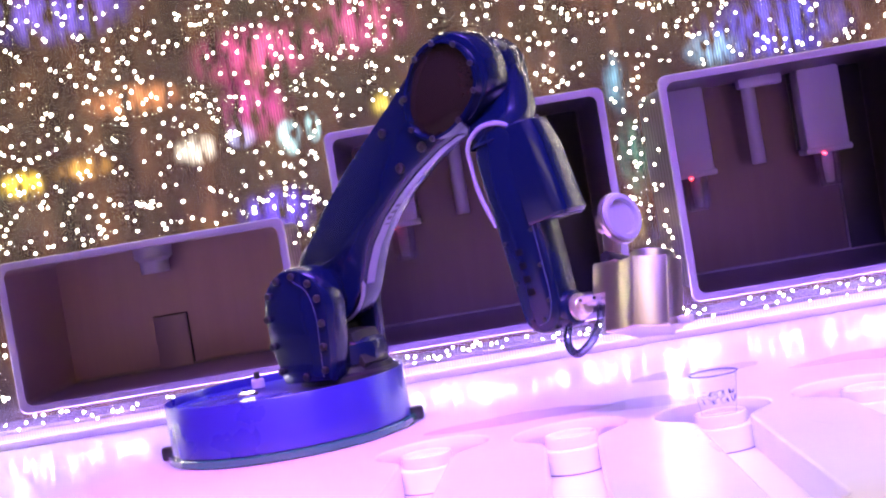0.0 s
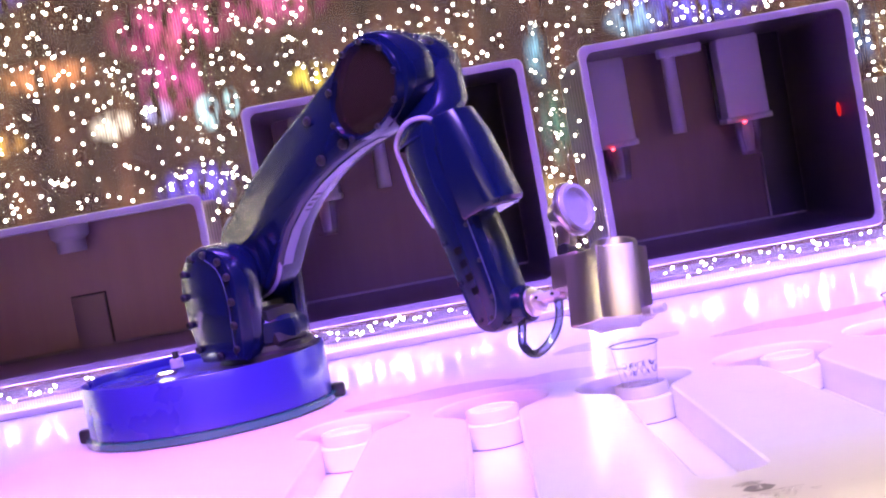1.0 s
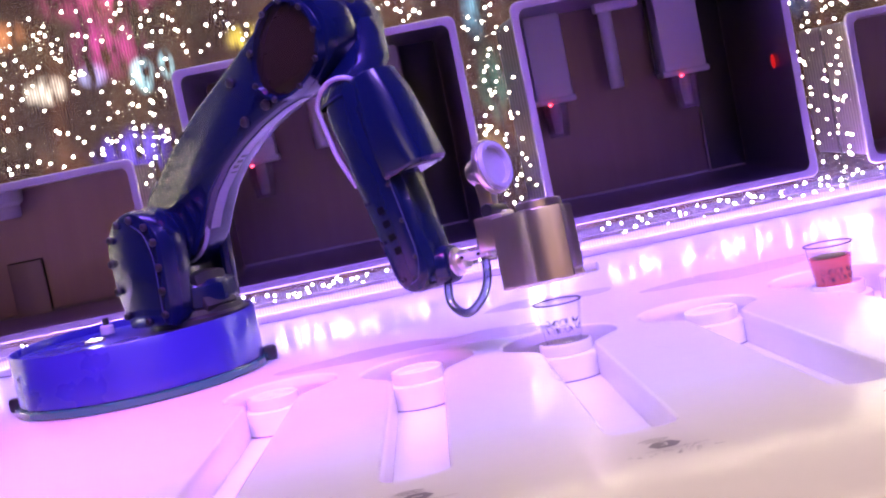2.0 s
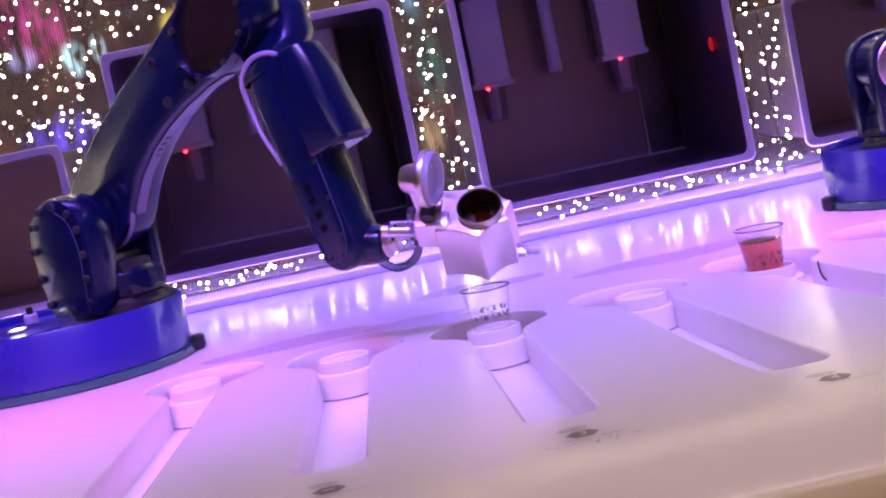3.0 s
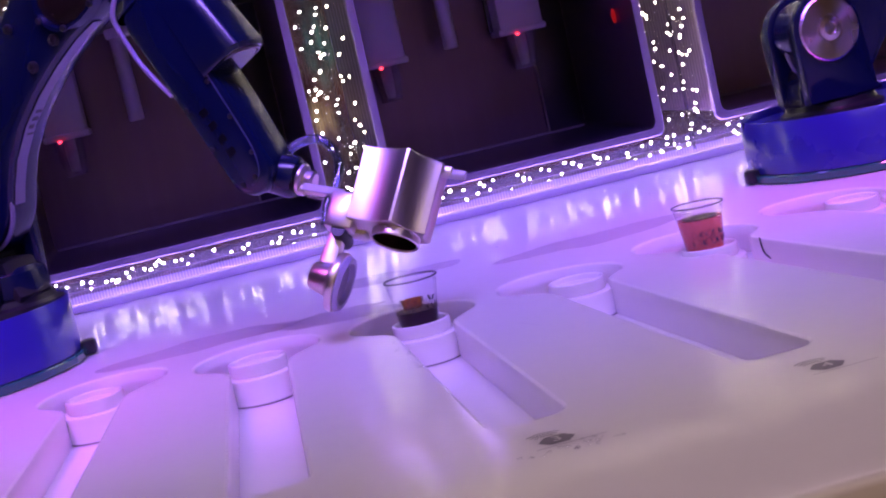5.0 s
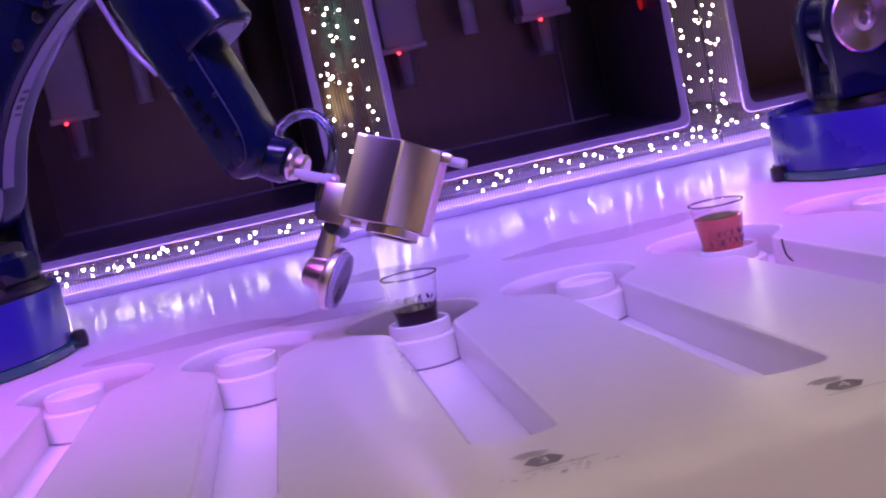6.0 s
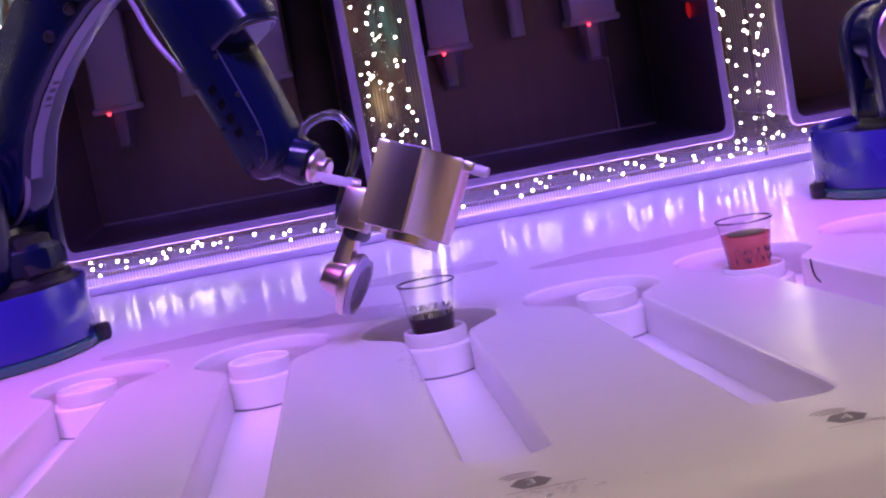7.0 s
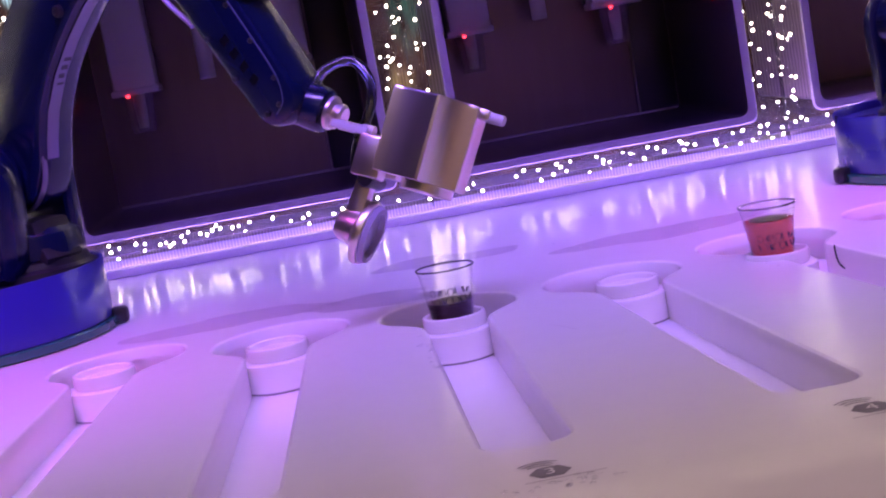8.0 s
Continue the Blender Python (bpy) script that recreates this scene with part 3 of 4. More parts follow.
    for a in (60, 120, 180):
        bm = bmesh.new()
        lathe(bm, [(0, 0.012), (0.012, 0.012), (0.015, 0.008), (0.015, -0.01)], 16, Matrix.Translation((0.075 * math.cos(radians(a)), 0.10, 0.075 * math.sin(radians(a)) - 0.04)) @ Matrix.Rotation(radians(90 - a), 4, "Y"))
        part("bolt", bm, BLACK, fore)
    bm = bmesh.new()
    slab(bm, [(0.150, 0.000), (0.185, -0.014), (0.27, -0.013), (0.49, -0.017), *arc(0.508, 0.028, 0.045, -90, 90, 14), (0.40, 0.083), (0.20, 0.092), (0.155, 0.088), (0.130, 0.066), (0.130, 0.026)], -0.052, 0.036, 0.014)
    shell = part("shell", bm, BLUE, fore, "long rounded blue forearm shell")
    for sx, sz in ((0.35, 0.068), (0.42, 0.064), (0.49, 0.058), (0.525, 0.035), (0.520, 0.006), (0.44, -0.004), (0.36, -0.001)):
        screw(shell, sx, -0.053, sz, 0.0045)
    bm = bmesh.new()
    tube(bm, [(0.30, -0.0515, 0.076), (0.42, -0.0515, 0.069), (0.49, -0.0515, 0.062), (0.525, -0.0515, 0.045), (0.532, -0.0515, 0.02)], 0.0013)
    part("seam", bm, SEAM, shell, "thin blue-grey seam line")
    for k in range(4):
        bm = bmesh.new()
        box(bm, 0.378 + 0.027 * k, -0.0526, 0.016, 0.391 + 0.027 * k, -0.051, 0.033)
        part("logo_block", bm, MARK, shell, "dark block of a maker's mark")
    bm = bmesh.new()
    rings = []
    for x, z1, hy in ((0.140, 0.118, 0.034), (0.146, 0.134, 0.042), (0.20, 0.146, 0.049), (0.335, 0.154, 0.054), (0.342, 0.149, 0.051)):
        sec = [(-hy, 0.07), (-hy, z1 - 0.024), (-hy * 0.86, z1 - 0.010), (-hy * 0.66, z1 - 0.002), (-hy * 0.5, z1), (hy * 0.5, z1), (hy * 0.8, z1 - 0.006), (hy, z1 - 0.03), (hy, 0.07)]
        rings.append([bm.verts.new((x, y - 0.004, z)) for y, z in sec])
    for p, q in zip(rings, rings[1:]):
        bridge(bm, p, q)
    bm.faces.new(rings[0])
    bm.faces.new(rings[-1])
    bmesh.ops.recalc_face_normals(bm, faces=bm.faces)
    part("motor_cover", bm, BLUE, fore, "raised blue motor cover")
    bm = bmesh.new()
    tube(bm, [(0.338, -0.045, 0.10), (0.343, -0.03, 0.138), (0.343, 0.03, 0.138), (0.338, 0.045, 0.10)], 0.0025)
    part("cover_edge", bm, PALE_EDGE, fore, "bright lower edge of the motor cover")
    bm = bmesh.new()
    tube(bm, [(0.150, -0.02, 0.080), (0.132, -0.050, 0.070), (0.127, -0.057, 0.03), (0.150, -0.055, -0.012), (0.19, -0.045, -0.027), (0.25, -0.045, -0.028), (0.32, -0.042, -0.016)], 0.0045)
    part("air_hose", bm, HOSE, fore, "pale lilac pneumatic hose")
    # wrist
    bm = bmesh.new()
    lathe(bm, [(0, -0.040), (0.028, -0.040), (0.035, -0.03), (0.036, 0.022), (0.035, 0.024), (0.035, 0.027), (0.0365, 0.029), (0.0365, 0.052), (0.034, 0.060), (0.027, 0.064), (0, 0.064)], 32, X_AXIS)
    wrist = made["wrist"] = part("wrist", bm, BLUE, bot)
    bm = bmesh.new()
    lathe(bm, [(0, 0.064), (0.024, 0.064), (0.027, 0.066), (0.027, 0.071), (0.022, 0.073), (0.017, 0.075), (0.019, 0.080), (0.019, 0.088), (0.015, 0.092), (0, 0.092)], 32, X_AXIS)
    part("flange", bm, STEEL, wrist, "bright steel tool flange")
    if detailed:
        bm = bmesh.new()
        box(bm, -0.012, -0.014, 0.034, -0.006, -0.004, 0.040, 0.001)
        box(bm, -0.018, -0.017, 0.040, 0.000, -0.001, 0.056, 0.002)
        part("tag", bm, PIPE, wrist, "small white tag on the wrist")
        made["shaker"] = shaker(bot)
    for name, ob in made.items():
        ob.matrix_basis = poses[name]
    return bot, made


def shaker(bot):
    """Shaker cup with hinged lid; x leads away from the flange, z to the mouth."""
    bm = bmesh.new()
    n = 48
    corners = [Vector(p) for p in ((0.074, 0.022), (0.020, 0.062), (-0.062, 0.048), (-0.062, -0.048), (0.020, -0.062), (0.074, -0.022))]
    outline = []
    for i in range(6):  # six hollow flutes between narrow edges
        a, b = corners[i], corners[(i + 1) % 6]
        inward = Vector((a.y - b.y, b.x - a.x)).normalized()
        for j in range(8):
            u = 0.04 + 0.92 * j / 7
            outline.append(tuple(a + (b - a) * u + inward * 0.008 * 4 * u * (1 - u)))

    def ring(z, k):
        out = []
        for i in range(n):
            x, y = outline[i]
            out.append(bm.verts.new((x * k, y * k, z)))
        return out
    rings = [ring(-0.075, 0.9), ring(-0.0765, 0.96), ring(-0.0745, 0.995), ring(-0.07, 1.0), ring(0.050, 0.985), ring(0.054, 0.975), ring(0.055, 0.95)]
    for p, q in zip(rings, rings[1:]):
        bridge(bm, p, q)
    bm.faces.new(rings[0])
    turn0 = math.atan2(outline[0][1], outline[0][0] - 0.018)
    around = [turn0 + 2 * math.pi * i / n for i in range(n)]
    mouth = [bm.verts.new((0.018 + 0.041 * math.cos(a), 0.041 * math.sin(a), 0.055)) for a in around]
    bridge(bm, rings[-1], mouth)
    last = mouth
    for r, z in ((0.041, 0.068), (0.0395, 0.070), (0.038, 0.068), (0.038, 0.02), (0.034, -0.06)):
        nxt = [bm.verts.new((0.018 + r * math.cos(a), r * math.sin(a), z)) for a in around]
        bridge(bm, last, nxt)
        last = nxt
    bm.faces.new(last)
    bmesh.ops.recalc_face_normals(bm, faces=bm.faces)
    cup = part("shaker_gripper", bm, STEEL, bot, "brushed steel shaker cup with an open hinged lid")
    bm = bmesh.new()
    lathe(bm, [(0, 0.0), (0.0365, 0.0), (0.0375, 0.0455), (0.0370, 0.046), (0.036, 0.002), (0, 0.002)], 40, Matrix.Translation((0.018, 0, 0.0205)))
    part("cup_inside", bm, BROWN_INSIDE, cup, "dark inside of the shaker")
    bm = bmesh.new()
    box(bm, -0.098, -0.040, 0.000, -0.036, -0.004, 0.062, 0.005)
    part("bracket", bm, STEEL, cup)
    bm = bmesh.new()
    box(bm, -0.098, 0.002, 0.005, -0.05, 0.036, 0.07, 0.005)
    part("bracket", bm, STEEL, cup)
    for sy in (-0.018, 0.012):
        bm = bmesh.new()
        box(bm, -0.158, sy, -0.006, -0.095, sy + 0.006, 0.008, 0.003)
        link = part("link_plate", bm, PIPE, cup, "pale link plate")
        screw(link, -0.148, sy - 0.001, 0.001, 0.0035)
        screw(link, -0.112, sy - 0.001, 0.001, 0.0035)
    bm = bmesh.new()
    lathe(bm, [(0, -0.170), (0.011, -0.170), (0.011, -0.158), (0.0075, -0.155), (0.0075, -0.112), (0.010, -0.110), (0.010, -0.09), (0, -0.09)], 20, X_AXIS)
    part("rod", bm, STEEL, cup)
    bm = bmesh.new()
    lathe(bm, [(0, -0.03), (0.012, -0.03), (0.013, -0.026), (0.013, 0.026), (0.012, 0.03), (0, 0.03)], 20, Matrix.Translation((-0.072, 0, 0.072)) @ Y_AXIS)
    part("hinge_pin", bm, BLACK, cup, "black hinge pin")
    bm = bmesh.new()
    slab(bm, [(-0.092, 0.06), (-0.068, 0.06), (-0.066, 0.10), (-0.070, 0.15), (-0.085, 0.155), (-0.097, 0.12)], -0.012, 0.012, 0.004)
    part("lid_arm", bm, STEEL, cup, "steel hinge arm")
    lid_m = Matrix.Translation((-0.068, -0.002, 0.150)) @ Matrix.Rotation(radians(-6), 4, "Z") @ Matrix.Rotation(radians(84), 4, "Y") @ Matrix.Scale(1.1, 4)
    bm = bmesh.new()
    lathe(bm, [(0, -0.034), (0.018, -0.034), (0.021, -0.030), (0.027, -0.006), (0.038, 0.0), (0.045, 0.003), (0.0465, 0.008), (0.045, 0.013), (0.040, 0.014)], 40, lid_m)
    lid = part("lid", bm, STEEL, cup, "conical steel lid")
    bm = bmesh.new()
    lathe(bm, [(0.041, 0.010), (0.043, 0.016), (0.040, 0.022), (0.033, 0.022), (0.030, 0.014), (0, 0.013)], 40, lid_m)
    part("seal", bm, HOSE, cup, "white rubber lid seal")
    bm = bmesh.new()
    box(bm, 0.06, -0.012, -0.076, 0.086, 0.012, -0.060, 0.004)
    part("latch", bm, STEEL, cup)
    bm = bmesh.new()
    lathe(bm, [(0, -0.014), (0.007, -0.014), (0.0085, -0.011), (0.0085, 0.011), (0.007, 0.014), (0, 0.014)], 20, Matrix.Translation((0.094, 0, -0.066)) @ X_AXIS)
    part("latch_knob", bm, PIPE, cup, "pale latch knob")
    bm = bmesh.new()
    tube(bm, [(-0.205, 0.01, -0.035), (-0.20, 0.0, -0.075), (-0.165, -0.01, -0.100), (-0.128, -0.01, -0.080), (-0.11, -0.005, -0.04), (-0.112, 0.0, 0.02), (-0.105, 0.0, 0.06)], 0.0082)
    part("hose", bm, HOSE_DARK, cup, "dark translucent air hose loop")
    return cup


bartender, moving = robot(Matrix.Translation((AXIS[0], AXIS[1], 0)), JOINTS[0][1:])

# a second arm beyond, turned away, its round steel shoulder cap towards the bar
robot(Matrix.Translation((1.642, 0.08, -0.008)), (184, -38, 25, 0, 20, 0, 0), detailed=False)

# ---- fairy lights and the painted venue reflections behind the acrylic ----


def in_niche(x, z, gap):
    return any(x0 - gap < x < x1 + gap and z0 - gap < z < z1 + gap for x0, z0, x1, z1, d in NICHES)


def fairy_lights():
    rng = random.Random(5)
    unit = bmesh.new()
    bmesh.ops.create_icosphere(unit, subdivisions=1, radius=1)
    uv = [v.co.copy() for v in unit.verts]
    uf = [[v.index for v in f.verts] for f in unit.faces]
    unit.free()
    verts, faces, kept = [], [], []
    cells = {}
    while len(kept) < 4200:
        x, z = rng.uniform(-2.2, 3.2), rng.uniform(0.04, 1.45)
        if len(kept) < 210:  # thicker along the foot of the wall
            z = rng.uniform(0.03, 0.075)
        elif len(kept) < 300:  # and between the niches
            x, z = rng.choice((0.672, 1.552, -0.23)) + rng.uniform(-0.062, 0.062), rng.uniform(0.08, 0.72)
        if in_niche(x, z, 0.012):
            continue
        key = (int(x / 0.03 + 100), int(z / 0.03 + 100))
        near = [p for i in (-1, 0, 1) for j in (-1, 0, 1) for p in cells.get((key[0] + i, key[1] + j), ())]
        if any((x - a) ** 2 + (z - b) ** 2 < 0.013**2 for a, b in near):
            continue
        cells.setdefault(key, []).append((x, z))
        kept.append((x, z))
        if rng.random() < 0.10 and not in_niche(x + 0.009, z - 0.008, 0.012):
            kept.append((x + 0.009, z - 0.008))
    for x, z in kept:
        r = rng.uniform(0.0027, 0.0041)
        y = WALL + rng.uniform(0.012, 0.05)
        base = len(verts)
        verts.extend((x + r * v.x, y + r * v.y, z + r * v.z) for v in uv)
        faces.extend([base + i for i in f] for f in uf)
    me = bpy.data.meshes.new("fairy_lights")
    me.from_pydata(verts, [], faces)
    for p in me.polygons:
        p.use_smooth = True
    me.materials.append(LED)
    return tagged(new("fairy_lights", me), "warm white fairy lights scattered behind ribbed acrylic", "fairy lights", kind="stuff")


fairy_lights()


def venue_material():
    m = bpy.data.materials.new("venue_reflections")
    m.use_nodes = True
    n, l = m.node_tree.nodes, m.node_tree.links
    n.remove(n["Principled BSDF"])
    co = n.new("ShaderNodeTexCoord")
    mp = n.new("ShaderNodeMapping")
    mp.inputs["Scale"].default_value = (9, 1, 3.2)
    l.new(co.outputs["Object"], mp.inputs["Vector"])
    ns = n.new("ShaderNodeTexNoise")
    ns.inputs["Scale"].default_value, ns.inputs["Detail"].default_value = 1.0, 4
    l.new(mp.outputs[0], ns.inputs["Vector"])
    ramp = n.new("ShaderNodeValToRGB")
    ramp.color_ramp.elements[0].position, ramp.color_ramp.elements[0].color = 0.3, (0.02, 0.009, 0.007, 1)
    ramp.color_ramp.elements[1].position, ramp.color_ramp.elements[1].color = 0.72, (0.24, 0.10, 0.05, 1)
    mid = ramp.color_ramp.elements.new(0.52)
    mid.color = (0.085, 0.036, 0.024, 1)
    l.new(ns.outputs["Fac"], ramp.inputs[0])
    total = ramp.outputs[0]
    # broken streaks inside each coloured patch
    mp2 = n.new("ShaderNodeMapping")
    mp2.inputs["Scale"].default_value = (30, 1, 9)
    l.new(co.outputs["Object"], mp2.inputs["Vector"])
    ns2 = n.new("ShaderNodeTexNoise")
    ns2.inputs["Scale"].default_value, ns2.inputs["Detail"].default_value = 1.0, 3
    l.new(mp2.outputs[0], ns2.inputs["Vector"])
    cut = n.new("ShaderNodeMapRange")
    cut.inputs["From Min"].default_value, cut.inputs["From Max"].default_value = 0.38, 0.62
    l.new(ns2.outputs["Fac"], cut.inputs["Value"])
    for x, z, rx, rz, c, k in (
        (-0.39, 1.03, 0.26, 0.12, (0.9, 0.08, 0.35), 0.7), (-0.05, 1.06, 0.2, 0.12, (0.9, 0.1, 0.4), 0.55), (-0.42, 0.86, 0.14, 0.13, (0.9, 0.06, 0.45), 0.6),
        (-0.33, 0.75, 0.05, 0.07, (0.5, 0.9, 1.0), 1.8), (-0.25, 0.77, 0.03, 0.06, (0.5, 0.95, 1.0), 1.6), (-0.63, 0.76, 0.09, 0.06, (1.0, 0.85, 0.7), 1.3), (-0.48, 0.78, 0.06, 0.05, (0.5, 0.5, 1.0), 1.0),
        (-1.2, 0.74, 0.09, 0.06, (1.0, 0.65, 0.05), 1.8), (-1.0, 0.76, 0.12, 0.05, (1.0, 0.5, 0.08), 0.7), (-0.40, 0.52, 0.16, 0.1, (0.15, 0.08, 1.0), 0.9),
        (1.25, 0.84, 0.3, 0.14, (0.12, 0.1, 1.0), 0.8), (1.04, 0.80, 0.11, 0.07, (0.3, 0.6, 0.9), 1.0), (-0.99, 1.26, 0.3, 0.12, (0.2, 0.12, 0.9), 0.7),
        (0.02, 0.80, 0.1, 0.06, (1.0, 0.75, 0.1), 1.1), (-0.8, 0.95, 0.2, 0.07, (1.0, 0.35, 0.12), 0.6), (-0.15, 0.66, 0.08, 0.03, (1.0, 0.1, 0.08), 1.0),
        (0.74, 0.50, 0.07, 0.17, (0.05, 0.35, 0.25), 0.35), (0.7, 0.30, 0.06, 0.1, (1.0, 0.75, 0.3), 0.35), (1.75, 0.62, 0.08, 0.12, (0.1, 0.25, 0.6), 0.5), (0.72, 0.75, 0.05, 0.12, (0.2, 0.5, 0.7), 0.7),
    ):
        sub = n.new("ShaderNodeVectorMath")
        sub.operation = "SUBTRACT"
        sub.inputs[1].default_value = (x, 0, z)
        l.new(co.outputs["Object"], sub.inputs[0])
        mul = n.new("ShaderNodeVectorMath")
        mul.operation = "MULTIPLY"
        mul.inputs[1].default_value = (1 / rx, 0, 1 / rz)
        l.new(sub.outputs[0], mul.inputs[0])
        ln = n.new("ShaderNodeVectorMath")
        ln.operation = "LENGTH"
        l.new(mul.outputs[0], ln.inputs[0])
        mr = n.new("ShaderNodeMapRange")
        mr.interpolation_type = "SMOOTHSTEP"
        mr.inputs["From Min"].default_value, mr.inputs["From Max"].default_value = 1.0, 0.15
        l.new(ln.outputs["Value"], mr.inputs["Value"])
        amt = n.new("ShaderNodeMath")
        amt.operation = "MULTIPLY"
        l.new(mr.outputs[0], amt.inputs[0])
        l.new(cut.outputs[0], amt.inputs[1])
        mx = n.new("ShaderNodeMix")
        mx.data_type, mx.blend_type = "RGBA", "ADD"
        mx.inputs[7].default_value = (c[0] * k * 2.1, c[1] * k * 2.1, c[2] * k * 2.1, 1)
        l.new(amt.outputs[0], mx.inputs[0])
        l.new(total, mx.inputs[6])
        total = mx.outputs[2]
    e = n.new("ShaderNodeEmission")
    e.inputs[1].default_value = 0.55
    l.new(total, e.inputs[0])
    l.new(e.outputs[0], n["Material Output"].inputs[0])
    return m


# glowing panel whose painted patches stand for venue lights the wall reflects
bm = bmesh.new()
bm.faces.new([bm.verts.new(p) for p in ((-3.2, 0, 0), (4.2, 0, 0), (4.2, 0, 2.2), (-3.2, 0, 2.2))])
venue = part("backdrop", bm, venue_material(), smooth=False)
venue.location = (0, 1.5, 0)
tagged(venue, "glowing panel painted with the venue's dim coloured reflections", "backdrop", kind="structure")

# ribs of the acrylic panels' joints, and the lit ledge along the foot of the wall
for x in (-0.225, 0.672, 1.552, 2.6, -1.25):
    bm = bmesh.new()
    box(bm, x - 0.003, WALL - 0.006, 0.03, x + 0.003, WALL + 0.002, 1.9, 0.0015)
    tagged(part("acrylic_joint", bm, ACRYLIC_EDGE), "clear vertical joint strip between acrylic panels", "trim", "acrylic joints", kind="structure")
bm = bmesh.new()
box(bm, -3, WALL - 0.022, 0.0005, 4, WALL + 0.05, 0.020, 0.003)
tagged(part("baseboard", bm, CORIAN), "white ledge along the foot of the acrylic wall", "baseboard", kind="structure")
bm = bmesh.new()
box(bm, -3, WALL - 0.015, 0.0205, 4, WALL - 0.012, 0.0224)
tagged(part("light_strip", bm, STRIP), "thin warm-white light line at the wall's foot", "light strip", kind="structure")
bm = bmesh.new()
bm.faces.new([bm.verts.new(p) for p in ((-3, WALL + 0.004, 0.0205), (4, WALL + 0.004, 0.0205), (4, WALL + 0.004, 0.040), (-3, WALL + 0.004, 0.040))])
tagged(part("trim", bm, DIFFUSER), "white lip that hides the violet light strip", "trim", kind="structure")
bm = bmesh.new()
box(bm, -3, WALL + 0.008, 0.0205, 4, WALL + 0.017, 0.0275)
tagged(part("light_strip", bm, STRIP_VIOLET), "violet light strip hidden behind the acrylic", "light strip", kind="structure")
bm = bmesh.new()
box(bm, -3, WALL + 0.051, 0.0005, 4, WALL + 0.34, 0.016, 0.003)
tagged(part("ledge", bm, CORIAN), "white ledge behind the acrylic wall under the fairy lights", "ledge", kind="structure")

# ---- dispensers in the niches ----


def dispenser(x, y, top, bottom, width, lamp=True):
    d = thing("drink_dispenser", "white ceiling-hung drink dispenser with a clear nozzle and red lamp", "dispenser", "drink dispensers", Matrix.Translation((x, y, 0)))
    h = width / 2
    bm = bmesh.new()
    box(bm, -h, -0.05, bottom, h, 0.05, top, 0.012)
    body = part("body", bm, PIPE, d)
    bm = bmesh.new()
    box(bm, -h - 0.006, -0.053, bottom - 0.004, h + 0.006, 0.053, bottom + 0.014, 0.005)
    part("collar", bm, PIPE, d)
    bm = bmesh.new()
    lathe(bm, [(0.040, bottom - 0.004), (0.036, bottom - 0.06), (0.031, bottom - 0.105), (0.029, bottom - 0.105), (0.034, bottom - 0.06), (0.038, bottom - 0.004)], 28)
    part("nozzle", bm, SMOKE, d, "smoky clear nozzle cup")
    bm = bmesh.new()
    lathe(bm, [(0, bottom), (0.016, bottom), (0.016, bottom - 0.05), (0.012, bottom - 0.095), (0, bottom - 0.095)], 20)
    part("spout", bm, PIPE, d, "pale inner spout")
    bm = bmesh.new()
    lathe(bm, [(0, 0.005), (0.003, 0.004), (0.0045, 0), (0, 0)], 12, Matrix.Translation((-0.02, -0.062, bottom - 0.006)) @ Matrix.Rotation(radians(90), 4, "X"))
    part("red_lamp", bm, RED_LED, d, "small glowing red lamp")
    return d


def pipe(x, y, top, bottom):
    p = thing("dispenser_pipe", "slim white pipe hanging from the niche's ceiling", "pipe", "dispenser pipes", Matrix.Translation((x, y, 0)))
    bm = bmesh.new()
    lathe(bm, [(0, bottom), (0.018, bottom), (0.021, bottom + 0.004), (0.021, top - 0.03), (0.021, top)], 24)
    part("tube", bm, PIPE, p)
    bm = bmesh.new()
    box(bm, -0.03, -0.03, top - 0.03, 0.10, 0.03, top, 0.006)
    part("mount", bm, PIPE, p)


for x0 in (-0.158, 0.746):
    off = x0 - 0.746
    dispenser(0.888 + off, 1.29, 0.68, 0.415, 0.115)
    dispenser(1.292 + off, 1.29, 0.68, 0.425, 0.13)
    pipe(1.082 + off, 1.26, 0.68, 0.42)
    bm = bmesh.new()
    box(bm, x0 + 0.48, 1.375, 0.44, x0 + 0.60, 1.385, 0.68, 0.002)
    tagged(part("service_panel", bm, BLACK), "black satin service panel at the niche's back", "panel", "service panels")
# a red lamp's reflection in the side wall, built as a glowing blob
bm = bmesh.new()
bmesh.ops.create_uvsphere(bm, u_segments=20, v_segments=12, radius=1, matrix=Matrix.Translation((1.4555, 0.89, 0.410)) @ Matrix.Diagonal((0.005, 0.013, 0.020, 1)))
tagged(part("red_lamp_reflection", bm, RED_REFLECTION), "glowing red blob for a lamp's reflection in the niche's side wall", "lamp")
for x0, flip in ((-1.09, 1), (2.42, -1)):
    t = thing("tap_head", "white tapered tap head at the niche's ceiling", "tap", "tap heads", Matrix.Translation((x0 + flip * 0.34, 1.15, 0)))
    bm = bmesh.new()
    lathe(bm, [(0, 0.40), (0.040, 0.40), (0.043, 0.405), (0.043, 0.435), (0.056, 0.447), (0.058, 0.48)], 32)
    part("head", bm, PIPE, t)
    bm = bmesh.new()
    slab(bm, [(-0.05, 0.105), (0.05, 0.105), (0.05, 0.265), (-0.05, 0.265)], 0.075, 0.09, 0.003)
    part("hatch", bm, HATCH, t, "steel hatch below the tap")
    bm = bmesh.new()
    box(bm, -0.0525, 0.0915, 0.105, 0.0535, 0.094, 0.2685)
    part("hatch_gap", bm, BLACK, t, "dark gap round the hatch")

# ---- pedestals, cups and drinks ----


